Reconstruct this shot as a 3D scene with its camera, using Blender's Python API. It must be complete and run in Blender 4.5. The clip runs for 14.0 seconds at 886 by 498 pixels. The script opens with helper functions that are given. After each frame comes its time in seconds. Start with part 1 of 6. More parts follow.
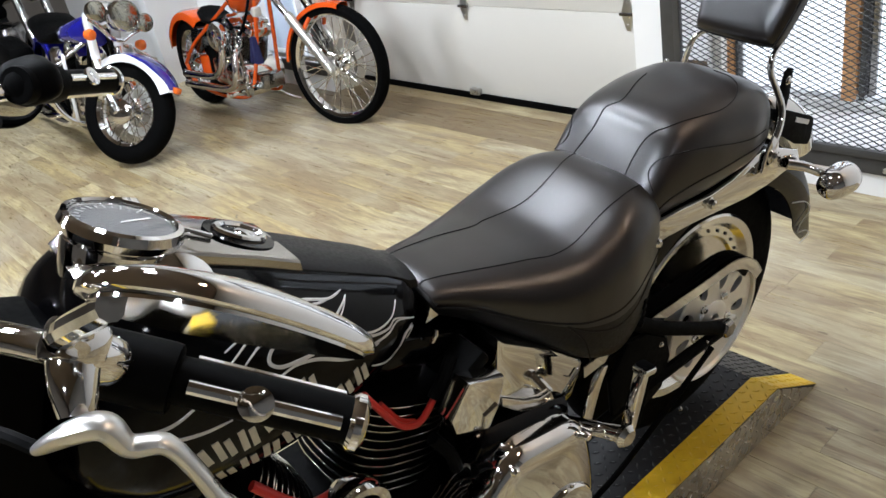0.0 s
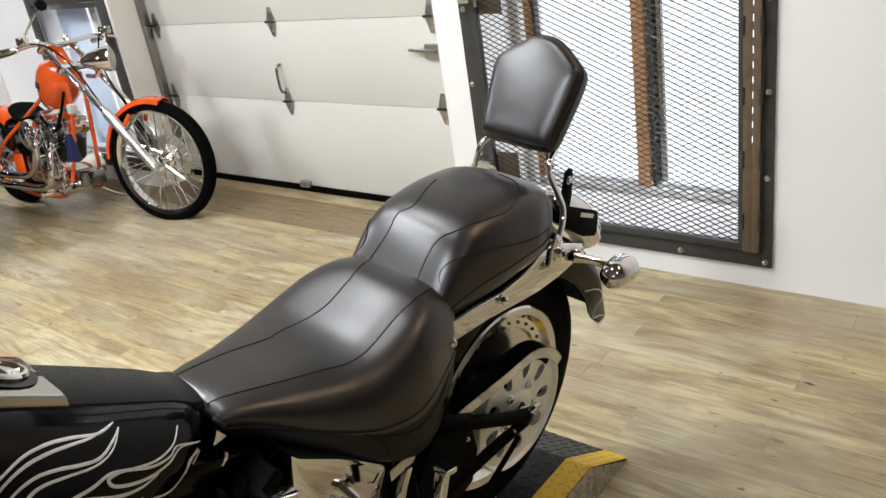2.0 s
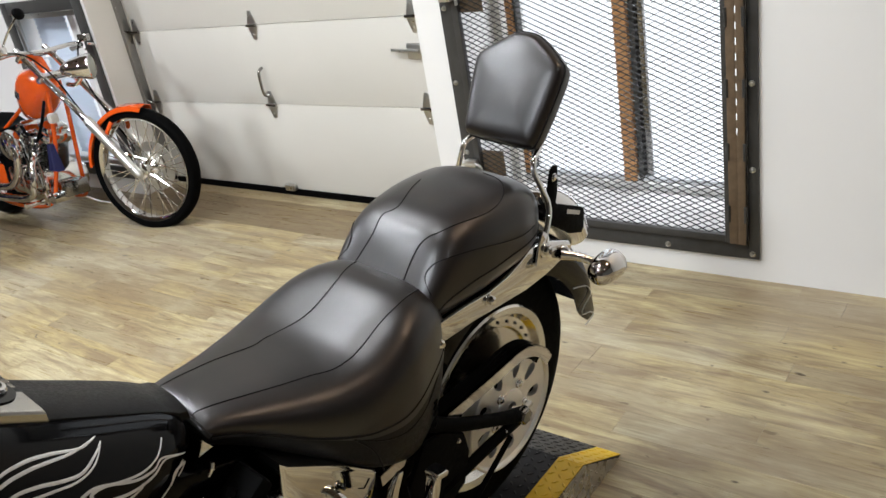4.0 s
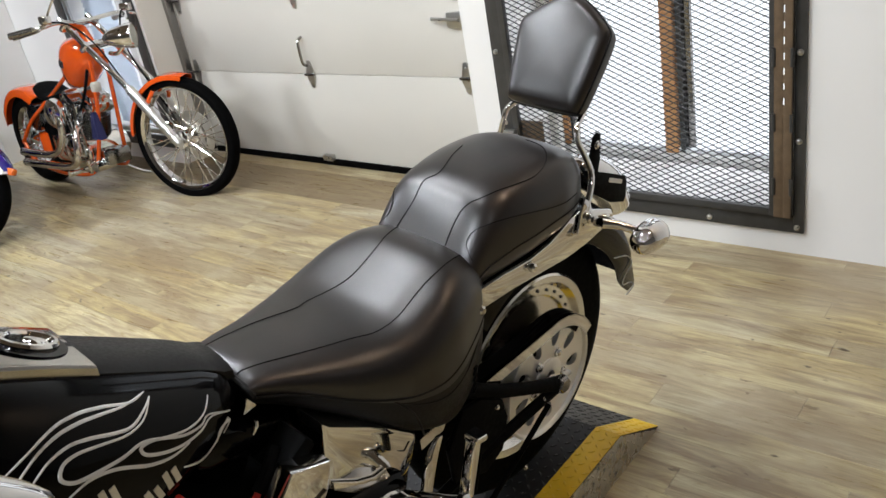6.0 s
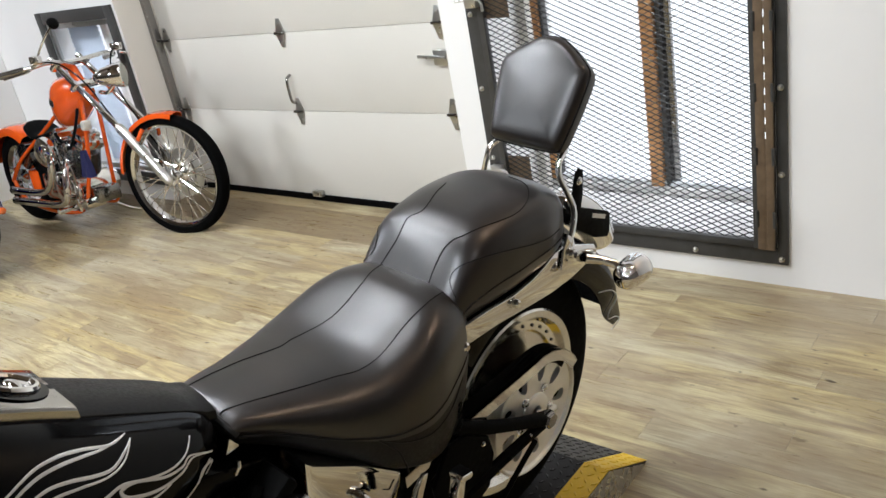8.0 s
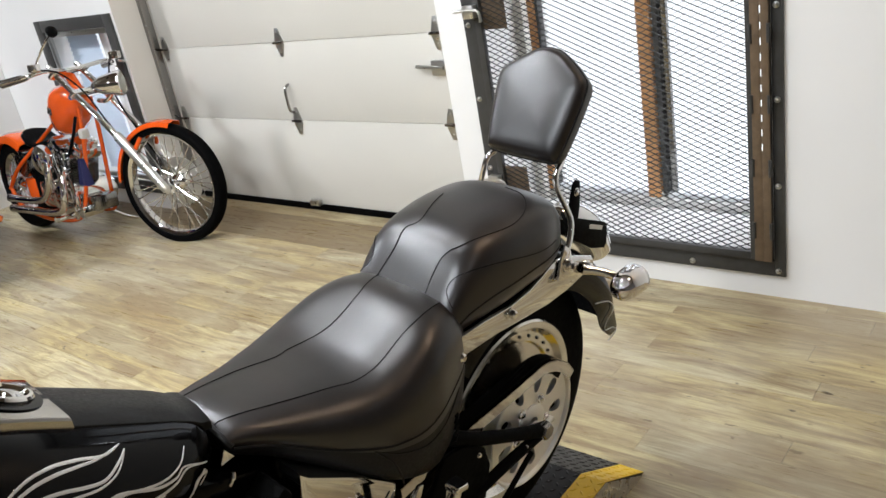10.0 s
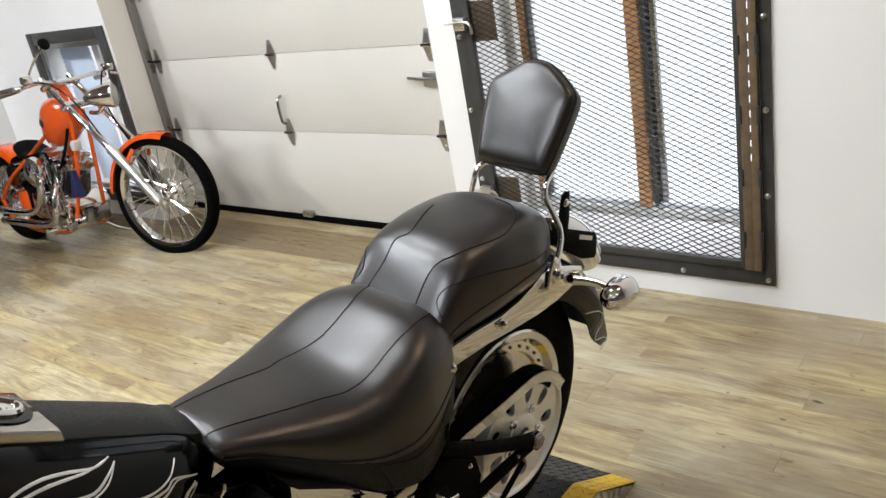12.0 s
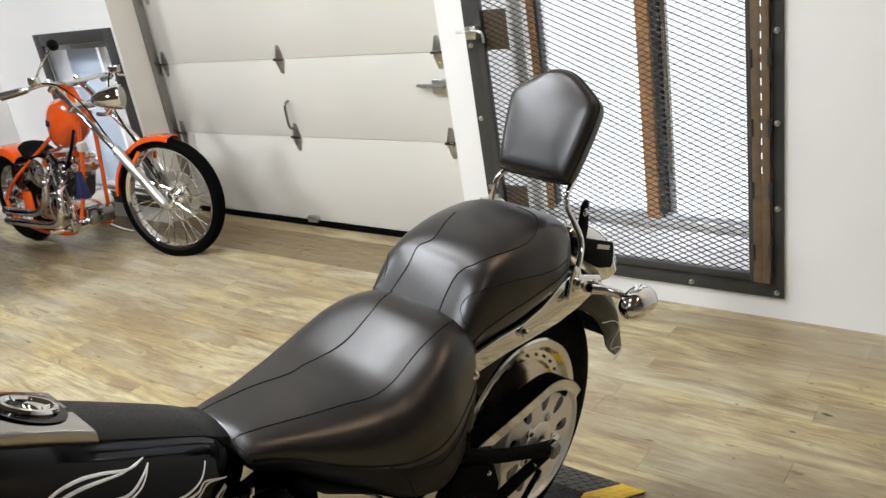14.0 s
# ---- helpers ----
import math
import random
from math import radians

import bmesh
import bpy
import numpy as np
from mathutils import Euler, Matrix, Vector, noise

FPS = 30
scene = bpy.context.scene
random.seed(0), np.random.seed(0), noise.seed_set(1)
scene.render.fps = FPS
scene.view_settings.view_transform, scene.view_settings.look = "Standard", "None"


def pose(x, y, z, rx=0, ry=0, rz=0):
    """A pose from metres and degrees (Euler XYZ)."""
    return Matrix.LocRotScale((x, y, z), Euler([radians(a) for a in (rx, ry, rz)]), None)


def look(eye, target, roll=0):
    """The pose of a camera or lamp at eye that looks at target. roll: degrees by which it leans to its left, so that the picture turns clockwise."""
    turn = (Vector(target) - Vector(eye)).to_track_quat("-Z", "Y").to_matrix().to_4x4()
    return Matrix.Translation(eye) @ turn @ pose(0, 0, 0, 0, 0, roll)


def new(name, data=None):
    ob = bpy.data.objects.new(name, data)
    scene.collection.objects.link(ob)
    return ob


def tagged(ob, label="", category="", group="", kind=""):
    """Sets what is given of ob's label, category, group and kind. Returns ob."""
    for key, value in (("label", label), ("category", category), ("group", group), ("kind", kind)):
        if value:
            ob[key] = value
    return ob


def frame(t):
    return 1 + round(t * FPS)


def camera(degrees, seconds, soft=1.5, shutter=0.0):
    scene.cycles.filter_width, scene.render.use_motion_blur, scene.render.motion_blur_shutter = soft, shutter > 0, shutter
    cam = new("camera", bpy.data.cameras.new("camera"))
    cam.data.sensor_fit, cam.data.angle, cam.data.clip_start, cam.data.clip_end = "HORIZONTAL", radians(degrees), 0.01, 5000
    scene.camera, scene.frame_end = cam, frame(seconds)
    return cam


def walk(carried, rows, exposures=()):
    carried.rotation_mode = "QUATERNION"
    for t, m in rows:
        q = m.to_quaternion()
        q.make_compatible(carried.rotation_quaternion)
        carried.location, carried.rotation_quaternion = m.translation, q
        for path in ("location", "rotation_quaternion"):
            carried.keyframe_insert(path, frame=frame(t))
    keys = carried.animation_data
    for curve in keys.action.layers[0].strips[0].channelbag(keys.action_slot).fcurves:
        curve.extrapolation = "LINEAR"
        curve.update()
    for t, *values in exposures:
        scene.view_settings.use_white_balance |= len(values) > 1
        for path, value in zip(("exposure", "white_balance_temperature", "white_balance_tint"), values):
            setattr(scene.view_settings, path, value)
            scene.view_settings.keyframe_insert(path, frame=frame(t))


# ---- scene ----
cam = camera(57.0, 14.0)
PATH = [
    (0, (-0.216, 1.005, 1.472), (-1.634, 2.063, 0.539), -11.6),
    (0.5, (-0.206, 1.061, 1.459), (-1.488, 2.283, 0.529), -12.0),
    (1, (-0.189, 1.084, 1.475), (-1.429, 2.385, 0.598), -12.5),
    (1.5, (-0.155, 1.096, 1.503), (-1.338, 2.498, 0.707), -10.3),
    (2, (-0.139, 1.075, 1.507), (-1.334, 2.456, 0.69), -9.2),
    (2.5, (-0.146, 1.076, 1.506), (-1.344, 2.447, 0.679), -9.3),
    (3, (-0.144, 1.084, 1.507), (-1.348, 2.462, 0.701), -10.7),
    (5.5, (-0.142, 1.092, 1.49), (-1.272, 2.497, 0.625), -9.6),
    (6, (-0.153, 1.079, 1.489), (-1.384, 2.397, 0.625), -11.0),
    (6.5, (-0.155, 1.09, 1.479), (-1.375, 2.406, 0.597), -10.4),
    (7, (-0.14, 1.095, 1.496), (-1.347, 2.466, 0.682), -10.7),
    (7.5, (-0.138, 1.088, 1.499), (-1.359, 2.469, 0.721), -10.7),
    (8, (-0.135, 1.084, 1.497), (-1.363, 2.449, 0.702), -11.1),
    (8.5, (-0.126, 1.081, 1.495), (-1.364, 2.441, 0.707), -10.8),
    (11, (-0.14, 1.089, 1.5), (-1.359, 2.475, 0.73), -10.7),
    (11.5, (-0.133, 1.087, 1.498), (-1.354, 2.474, 0.733), -10.6),
    (12, (-0.125, 1.085, 1.502), (-1.341, 2.482, 0.747), -10.7),
    (12.5, (-0.127, 1.086, 1.499), (-1.332, 2.482, 0.724), -10.7),
    (13, (-0.137, 1.087, 1.502), (-1.376, 2.456, 0.734), -11.1),
    (13.5, (-0.141, 1.089, 1.502), (-1.395, 2.443, 0.73), -11.3),
    (14, (-0.163, 1.051, 1.511), (-1.372, 2.462, 0.771), -9.6),
]
walk(cam, [(t, look(eye, target, roll)) for t, eye, target, roll in PATH], [(0.0, 0.01, 6010, 10), (0.5, -0.07, 6110, 10), (1.0, -0.04, 6310, 10), (1.5, 0.01, 6410, 10), (2.5, -0.04, 6410, 10), (5.5, -0.17, 6310, 10), (6.5, -0.11, 6310, 10), (7.5, -0.05, 6260, 10), (12.5, -0.05, 6390, 10), (13.5, -0.05, 6410, 10), (14.0, -0.11, 6410, 10)])
# ---------------------------------------------------------------- light
WALL_Y, DOOR_Y = 3.758, 4.003
ROOM_W, ROOM_E, ROOM_S, ROOM_H = -9.5, 4.0, -5.0, 3.3

world = bpy.data.worlds.new("overcast_sky")
scene.world = world
world.use_nodes = True
wn = world.node_tree.nodes
sky = wn.new("ShaderNodeTexSky")
sky.sky_type = "NISHITA"
sky.sun_disc = False
sky.sun_elevation = radians(35)
sky.sun_rotation = radians(160)
world.node_tree.links.new(sky.outputs[0], wn["Background"].inputs[0])
wn["Background"].inputs[1].default_value = 0.12


def area_lamp(name, m, sx, sy, watts, colour):
    d = bpy.data.lights.new(name, "AREA")
    d.shape, d.size, d.size_y, d.energy, d.color = "RECTANGLE", sx, sy, watts, colour
    ob = new(name, d)
    ob.matrix_world = m
    return ob


# daylight of the sky over the large window and in the small one
area_lamp("window_daylight", look((-0.7, WALL_Y + 1.45, 3.1), (-1.75, WALL_Y + 0.1, 0.6)), 1.6, 1.2, 85.0, (0.90, 0.95, 1.0))
area_lamp("window_daylight", pose(-5.19, WALL_Y + 0.40, 0.67, -90, 0, 0), 0.80, 1.03, 3.0, (0.84, 0.91, 1.0))

# ---------------------------------------------------------------- materials


class Mat:
    """A small builder of node materials."""

    def __init__(self, name):
        self.m = bpy.data.materials.new(name)
        self.m.use_nodes = True
        self.t = self.m.node_tree
        self.b = self.t.nodes["Principled BSDF"]
        self.pos = None

    def n(self, kind, **inputs):
        node = self.t.nodes.new(kind)
        for k, v in inputs.items():
            self.put(node, k, v)
        return node

    def put(self, node, k, v):
        sock = node.inputs[int(k[1:])] if k[0] == "i" and k[1:].isdigit() else node.inputs[k.replace("_", " ")]
        if isinstance(v, bpy.types.NodeSocket):
            self.t.links.new(v, sock)
        else:
            sock.default_value = v

    def set(self, **kw):
        for k, v in kw.items():
            self.put(self.b, k, v)
        return self

    def coords(self, scale=(1, 1, 1), rot=(0, 0, 0)):
        tc = self.n("ShaderNodeTexCoord")
        mp = self.n("ShaderNodeMapping", Vector=tc.outputs["Object"], Scale=scale, Rotation=rot)
        return mp.outputs[0]

    def noise(self, scale, detail=4, rough=0.55, vec=None, distort=0.0):
        x = self.n("ShaderNodeTexNoise", Scale=scale, Detail=detail, Roughness=rough, Distortion=distort)
        self.put(x, "Vector", vec if vec is not None else self.coords())
        return x.outputs["Fac"]

    def ramp(self, fac, *stops):
        r = self.n("ShaderNodeValToRGB", Fac=fac)
        els = r.color_ramp.elements
        while len(els) < len(stops):
            els.new(0.5)
        for e, (p, c) in zip(els, stops):
            e.position = p
            e.color = (*c, 1) if not isinstance(c, float) else (c, c, c, 1)
        return r.outputs[0]

    def mix(self, fac, a, b, blend="MIX"):
        x = self.n("ShaderNodeMix")
        x.data_type, x.blend_type = "RGBA", blend
        for sock, v in ((x.inputs[0], fac), (x.inputs[6], a), (x.inputs[7], b)):
            if isinstance(v, bpy.types.NodeSocket):
                self.t.links.new(v, sock)
            else:
                sock.default_value = (*v, 1) if isinstance(v, tuple) and len(v) == 3 else v
        return x.outputs[2]

    def bump(self, height, strength=0.2, dist=0.002):
        x = self.n("ShaderNodeBump", Strength=strength, Distance=dist, Height=height)
        self.put(self.b, "Normal", x.outputs[0])
        return self


def wall_paint(name, c, rough=0.55):
    m = Mat(name)
    big = m.noise(0.9, 3)
    fine = m.noise(160, 3)
    m.set(Base_Color=m.mix(m.ramp(big, (0.3, 0.0), (0.75, 1.0)), c, tuple(v * 0.93 for v in c)), Roughness=rough)
    return m.bump(fine, 0.12, 0.001).m


def metal(name, c, rough, wear=0.06, scale=30):
    m = Mat(name)
    f = m.noise(scale, 4)
    m.set(Base_Color=(*c, 1), Metallic=1.0, Roughness=m.ramp(f, (0.3, max(rough - wear, 0.01)), (0.75, rough + wear)))
    return m.m


def gloss(name, c, rough=0.12, coat=0.6, fleck=0.0):
    m = Mat(name)
    f = m.noise(25, 4)
    m.set(Base_Color=m.mix(f, c, tuple(v * 0.82 for v in c)), Roughness=m.ramp(f, (0.35, rough), (0.8, rough + 0.08)), Coat_Weight=coat, Coat_Roughness=0.04, Metallic=fleck, Specular_IOR_Level=0.1 if max(c) < 0.01 else 0.5)
    return m.m


def dull(name, c, rough=0.6, scale=60, bump=0.15, spread=0.25):
    m = Mat(name)
    f = m.noise(scale, 5)
    m.set(Base_Color=m.mix(f, tuple(v * (1 - spread) for v in c), tuple(min(v * (1 + spread), 1) for v in c)), Roughness=m.ramp(f, (0.3, rough - 0.08), (0.7, min(rough + 0.1, 1.0))), Specular_IOR_Level=0.03 if max(c) < 0.006 else 0.2 if max(c) < 0.03 else 0.45)
    return m.bump(f, bump, 0.001).m


def leather_mat():
    m = Mat("seat_leather")
    v = m.n("ShaderNodeTexVoronoi", Scale=300.0)
    m.put(v, "Vector", m.coords())
    cloud = m.noise(9, 5, 0.6)
    scuff = m.noise(70, 6, 0.7, m.coords((1, 3, 1)))
    worn = m.ramp(cloud, (0.38, (0.0036, 0.0024, 0.0019)), (0.7, (0.010, 0.0056, 0.0038)))
    m.set(Base_Color=m.mix(m.ramp(scuff, (0.56, 0.0), (0.76, 0.5)), worn, (0.026, 0.015, 0.010)),
          Roughness=m.ramp(cloud, (0.3, 0.30), (0.7, 0.37)), Specular_IOR_Level=0.66)
    fine = m.mix(0.4, v.outputs["Distance"], scuff)
    return m.bump(fine, 0.055, 0.0008).m


def plank_mat(name="oak_vinyl_plank", dark=0.0):
    m = Mat(name)
    oi = m.n("ShaderNodeObjectInfo")
    geo = m.n("ShaderNodeNewGeometry")
    rnd = m.n("ShaderNodeMath", i0=oi.outputs["Random"], i1=geo.outputs["Random Per Island"])
    rnd.operation = "ADD"
    frac = m.n("ShaderNodeMath", i0=rnd.outputs[0])
    frac.operation = "FRACT"
    off = m.n("ShaderNodeVectorMath", i0=geo.outputs["Position"])
    shift = m.n("ShaderNodeCombineXYZ", X=m.scaled(frac.outputs[0], 31.0), Y=m.scaled(frac.outputs[0], 17.0), Z=0.0)
    m.put(off, "i1", shift.outputs[0])
    pos = off.outputs[0]

    def mapped(s):
        return m.n("ShaderNodeMapping", Vector=pos, Scale=s).outputs[0]

    tone = m.ramp(frac.outputs[0], (0.0, (0.39, 0.302, 0.140)), (0.25, (0.46, 0.378, 0.190)), (0.55, (0.49, 0.424, 0.250)), (0.85, (0.42, 0.372, 0.245)), (0.96, (0.33, 0.275, 0.165)), (1.0, (0.235, 0.18, 0.105)))
    grain = m.noise(1.0, 7, 0.68, mapped((4, 80, 1)), 1.0)
    cloud = m.noise(1.0, 5, 0.62, mapped((2.4, 13.0, 1)), 0.8)
    stain = m.noise(1.1, 5, 0.62, geo.outputs["Position"], 0.6)
    knots = m.noise(1.0, 3, 0.5, mapped((15, 28, 1)))
    c = m.mix(m.ramp(cloud, (0.42, 0.0), (0.62, 0.95)), tone, (0.205, 0.148, 0.080))
    c = m.mix(m.ramp(grain, (0.45, 0.0), (0.70, 0.72)), c, (0.15, 0.103, 0.052))
    c = m.mix(m.ramp(stain, (0.46, 0.0), (0.70, 0.45)), c, (0.43, 0.395, 0.315))
    c = m.mix(m.ramp(knots, (0.67, 0.0), (0.73, 0.85)), c, (0.06, 0.045, 0.03))
    dirt = m.noise(1.2, 6, 0.65, m.n("ShaderNodeMapping", Vector=geo.outputs["Position"], Location=(3.1, 0.4, 0), Scale=(0.7, 1.6, 1)).outputs[0], 0.8)
    c = m.mix(m.ramp(dirt, (0.46, 0.0), (0.64, 0.7)), c, (0.225, 0.165, 0.092))
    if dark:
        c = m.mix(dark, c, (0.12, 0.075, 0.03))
    m.set(Base_Color=c, Roughness=m.ramp(grain, (0.3, 0.24), (0.75, 0.40)), Specular_IOR_Level=0.45)
    return m.bump(grain, 0.12, 0.001).m


def _scaled(self, sock, k):
    x = self.n("ShaderNodeMath", i0=sock, i1=k)
    x.operation = "MULTIPLY"
    return x.outputs[0]


Mat.scaled = _scaled

WHITE = wall_paint("white_wall_paint", (0.80, 0.79, 0.77))
# wall colour darkened to beige for the shaded return of the door
JAMB = wall_paint("jamb_shade_beige", (0.60, 0.56, 0.50))
CEIL = wall_paint("ceiling_paint", (0.15, 0.115, 0.085), 0.8)
# side and rear wall colours are set dark to hold down fill light
GREYWALL = wall_paint("low_bounce_dark", (0.10, 0.085, 0.07), 0.7)
EASTWALL = wall_paint("low_bounce_grey", (0.18, 0.175, 0.165), 0.7)
DOORWHITE = wall_paint("door_panel_paint", (0.63, 0.608, 0.555), 0.35)
STEEL = dull("dark_mill_steel", (0.042, 0.041, 0.039), 0.45, 25, 0.2, 0.45)
RUSTY = dull("rust_streaked_steel", (0.13, 0.088, 0.052), 0.55, 30, 0.25, 0.5)
MESHSTEEL = dull("expanded_mesh_steel", (0.028, 0.028, 0.028), 0.45, 40, 0.1, 0.35)
ZINC = metal("zinc_hardware", (0.52, 0.52, 0.50), 0.32)
CHROME = metal("polished_chrome", (0.77, 0.76, 0.75), 0.055, 0.03)
POLISHED = metal("polished_aluminium", (0.80, 0.78, 0.74), 0.16, 0.05)
SATIN = metal("satin_aluminium", (0.66, 0.65, 0.62), 0.33, 0.08)
DARKSTEEL = metal("dark_chrome", (0.30, 0.29, 0.28), 0.22, 0.08)
BLACK = gloss("gloss_black_paint", (0.001, 0.001, 0.0012), 0.08, 0.12)
SATINBLACK = dull("satin_black_coating", (0.0022, 0.0022, 0.0022), 0.55, 80, 0.1)
PLASTIC = dull("matt_black_plastic", (0.003, 0.003, 0.003), 0.55, 120, 0.15)
RUBBER = dull("tyre_rubber", (0.0018, 0.0018, 0.0018), 0.68, 90, 0.25)
LEATHER = leather_mat()
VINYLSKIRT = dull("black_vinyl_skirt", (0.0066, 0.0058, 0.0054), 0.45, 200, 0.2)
STRAP = dull("black_tank_leather", (0.0066, 0.0062, 0.0058), 0.42, 220, 0.25)
THREAD = dull("dark_stitch_thread", (0.006, 0.005, 0.005), 0.6, 300, 0.2)
ORANGE = gloss("metallic_orange_paint", (0.68, 0.085, 0.006), 0.15, 0.8)
AMBER = gloss("amber_lens", (0.85, 0.16, 0.02), 0.15, 0.5)
REDWIRE = gloss("red_silicone_cable", (0.62, 0.03, 0.02), 0.4, 0.1)
REDLENS = gloss("red_lens", (0.6, 0.01, 0.01), 0.12, 0.5)
BLUE = gloss("cobalt_blue_paint", (0.015, 0.014, 0.22), 0.1, 0.9)
PEARL = gloss("pearl_white_paint", (0.80, 0.80, 0.80), 0.14, 0.8)
SILVERLINE = gloss("silver_pinstripe", (0.66, 0.655, 0.64), 0.4, 0.3, 0.0)
CREAM = gloss("cream_lettering_paint", (0.62, 0.58, 0.47), 0.4, 0.3)
YELLOW = dull("safety_yellow_paint", (0.72, 0.47, 0.02), 0.42, 35, 0.2, 0.16)
TREAD = dull("black_tread_plate", (0.022, 0.022, 0.023), 0.4, 40, 0.2, 0.4)
PLATE = metal("bare_tread_plate", (0.56, 0.54, 0.50), 0.30, 0.1)
WOOD = dull("stained_pine_mullion", (0.58, 0.29, 0.11), 0.5, 18, 0.2, 0.3)
SILL = dull("weathered_sill", (0.72, 0.71, 0.69), 0.8, 12, 0.3, 0.35)
VINYL = wall_paint("white_vinyl_sash", (0.78, 0.80, 0.82), 0.4)
BLIND = wall_paint("pale_blue_blind", (0.62, 0.70, 0.80), 0.5)
PLANK = plank_mat()
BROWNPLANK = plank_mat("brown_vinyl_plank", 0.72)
DARKSUB = dull("dark_subfloor", (0.05, 0.04, 0.03), 0.9)
NAVYCLOTH = dull("navy_cloth", (0.009, 0.010, 0.055), 0.9, 200, 0.3)
LAMPLENS = metal("silvered_lamp_lens", (0.40, 0.40, 0.36), 0.16, 0.08, 90)


def glass_mat(name, c=(1, 1, 1), rough=0.0, ior=1.45):
    m = Mat(name)
    m.set(Base_Color=(*c, 1), Roughness=rough, Transmission_Weight=1.0, IOR=ior)
    return m.m


GLASS = glass_mat("clear_glass")
DIALGLASS = glass_mat("coated_dial_glass", (1, 1, 1), 0.0, 1.12)


def glow_mat(name, c, k):
    m = Mat(name)
    f = m.noise(0.5, 2)
    m.set(Base_Color=(0, 0, 0, 1), Emission_Color=m.mix(f, c, tuple(v * 0.9 for v in c)), Emission_Strength=k)
    return m.m


DAY = glow_mat("overcast_brightness", (0.93, 0.965, 1.0), 1.8)
BULB = glow_mat("lamp_glow", (1.0, 0.93, 0.82), 30)

# ---------------------------------------------------------------- mesh helpers


def interp(u, table):
    """Smooth value at u of a table of (u, value) rows in rising order."""
    xs = [a for a, _ in table]
    ys = [c for _, c in table]
    if u <= xs[0]:
        return ys[0]
    if u >= xs[-1]:
        return ys[-1]
    k = max(i for i in range(len(xs)) if xs[i] <= u)
    k = min(k, len(xs) - 2)
    h = xs[k + 1] - xs[k]
    s = (u - xs[k]) / h

    def slope(i):
        if i == 0 or i == len(xs) - 1:
            j = max(i - 1, 0)
            return (ys[j + 1] - ys[j]) / (xs[j + 1] - xs[j])
        a, c = (ys[i] - ys[i - 1]) / (xs[i] - xs[i - 1]), (ys[i + 1] - ys[i]) / (xs[i + 1] - xs[i])
        return 0 if a * c <= 0 else 2 * a * c / (a + c)

    m0, m1 = slope(k) * h, slope(k + 1) * h
    return (2 * s**3 - 3 * s**2 + 1) * ys[k] + (s**3 - 2 * s**2 + s) * m0 + (-2 * s**3 + 3 * s**2) * ys[k + 1] + (s**3 - s**2) * m1


def rod_path(pts, per=8):
    """A Catmull-Rom curve through the points."""
    pts = [Vector(p) for p in pts]
    if len(pts) < 3:
        return pts
    out = []
    for i in range(len(pts) - 1):
        p0, p1, p2, p3 = pts[max(i - 1, 0)], pts[i], pts[i + 1], pts[min(i + 2, len(pts) - 1)]
        for j in range(per):
            s = j / per
            out.append(0.5 * (2 * p1 + (p2 - p0) * s + (2 * p0 - 5 * p1 + 4 * p2 - p3) * s * s + (3 * p1 - p0 - 3 * p2 + p3) * s**3))
    return out + [pts[-1]]


def loft(rings, caps=True, bm=None, closed=False):
    bm = bm or bmesh.new()
    rows = [[bm.verts.new(p) for p in r] for r in rings]
    n = len(rows[0])
    pairs = list(zip(rows, rows[1:])) + ([(rows[-1], rows[0])] if closed else [])
    for a, c in pairs:
        for i in range(n):
            j = (i + 1) % n
            bm.faces.new((a[i], a[j], c[j], c[i]))
    if caps and not closed:
        bm.faces.new(rows[0][::-1])
        bm.faces.new(rows[-1])
    bmesh.ops.recalc_face_normals(bm, faces=bm.faces)
    return bm


def tube(pts, r, n=10, bm=None, smooth=8, flat=1.0):
    """A rod along the points; r is one radius or one per point."""
    if isinstance(r, (list, tuple)):
        table = [(i, v) for i, v in enumerate(r)]
        path = rod_path(pts, smooth)
        k = (len(path) - 1) / (len(pts) - 1)
        radii = [interp(i / k, table) for i in range(len(path))]
    else:
        path = rod_path(pts, smooth)
        radii = [r] * len(path)
    rings, side = [], None
    for i, p in enumerate(path):
        d = (path[min(i + 1, len(path) - 1)] - path[max(i - 1, 0)]).normalized()
        if side is None:
            side = d.orthogonal().normalized()
        side = (side - d * side.dot(d)).normalized()
        up = d.cross(side)
        rings.append([p + radii[i] * (math.cos(a) * side + flat * math.sin(a) * up) for a in (2 * math.pi * j / n for j in range(n))])
    return loft(rings, True, bm)


def lathe(profile, n=40, m=None, bm=None, closed=False):
    """Turns (radius, height) round the z axis; m places it."""
    m = m or Matrix()
    rings = [[m @ Vector((max(r, 1e-4) * math.cos(a), max(r, 1e-4) * math.sin(a), h)) for a in (2 * math.pi * j / n for j in range(n))] for r, h in profile]
    return loft(rings, not closed, bm, closed)


def box(sx, sy, sz, m=None, bevel=0.0, bm=None, seg=2):
    """A box about its own middle."""
    own = bmesh.new()
    bmesh.ops.create_cube(own, size=1.0)
    for v in own.verts:
        v.co = Vector((v.co.x * sx, v.co.y * sy, v.co.z * sz))
    if bevel:
        bmesh.ops.bevel(own, geom=own.edges[:], offset=bevel, segments=seg, profile=0.5, affect="EDGES")
    bmesh.ops.transform(own, matrix=m or Matrix(), verts=own.verts)
    return merge(bm, own)


def merge(bm, own):
    if bm is None:
        return own
    tmp = bpy.data.meshes.new("tmp")
    own.to_mesh(tmp)
    own.free()
    bm.from_mesh(tmp)
    bpy.data.meshes.remove(tmp)
    return bm


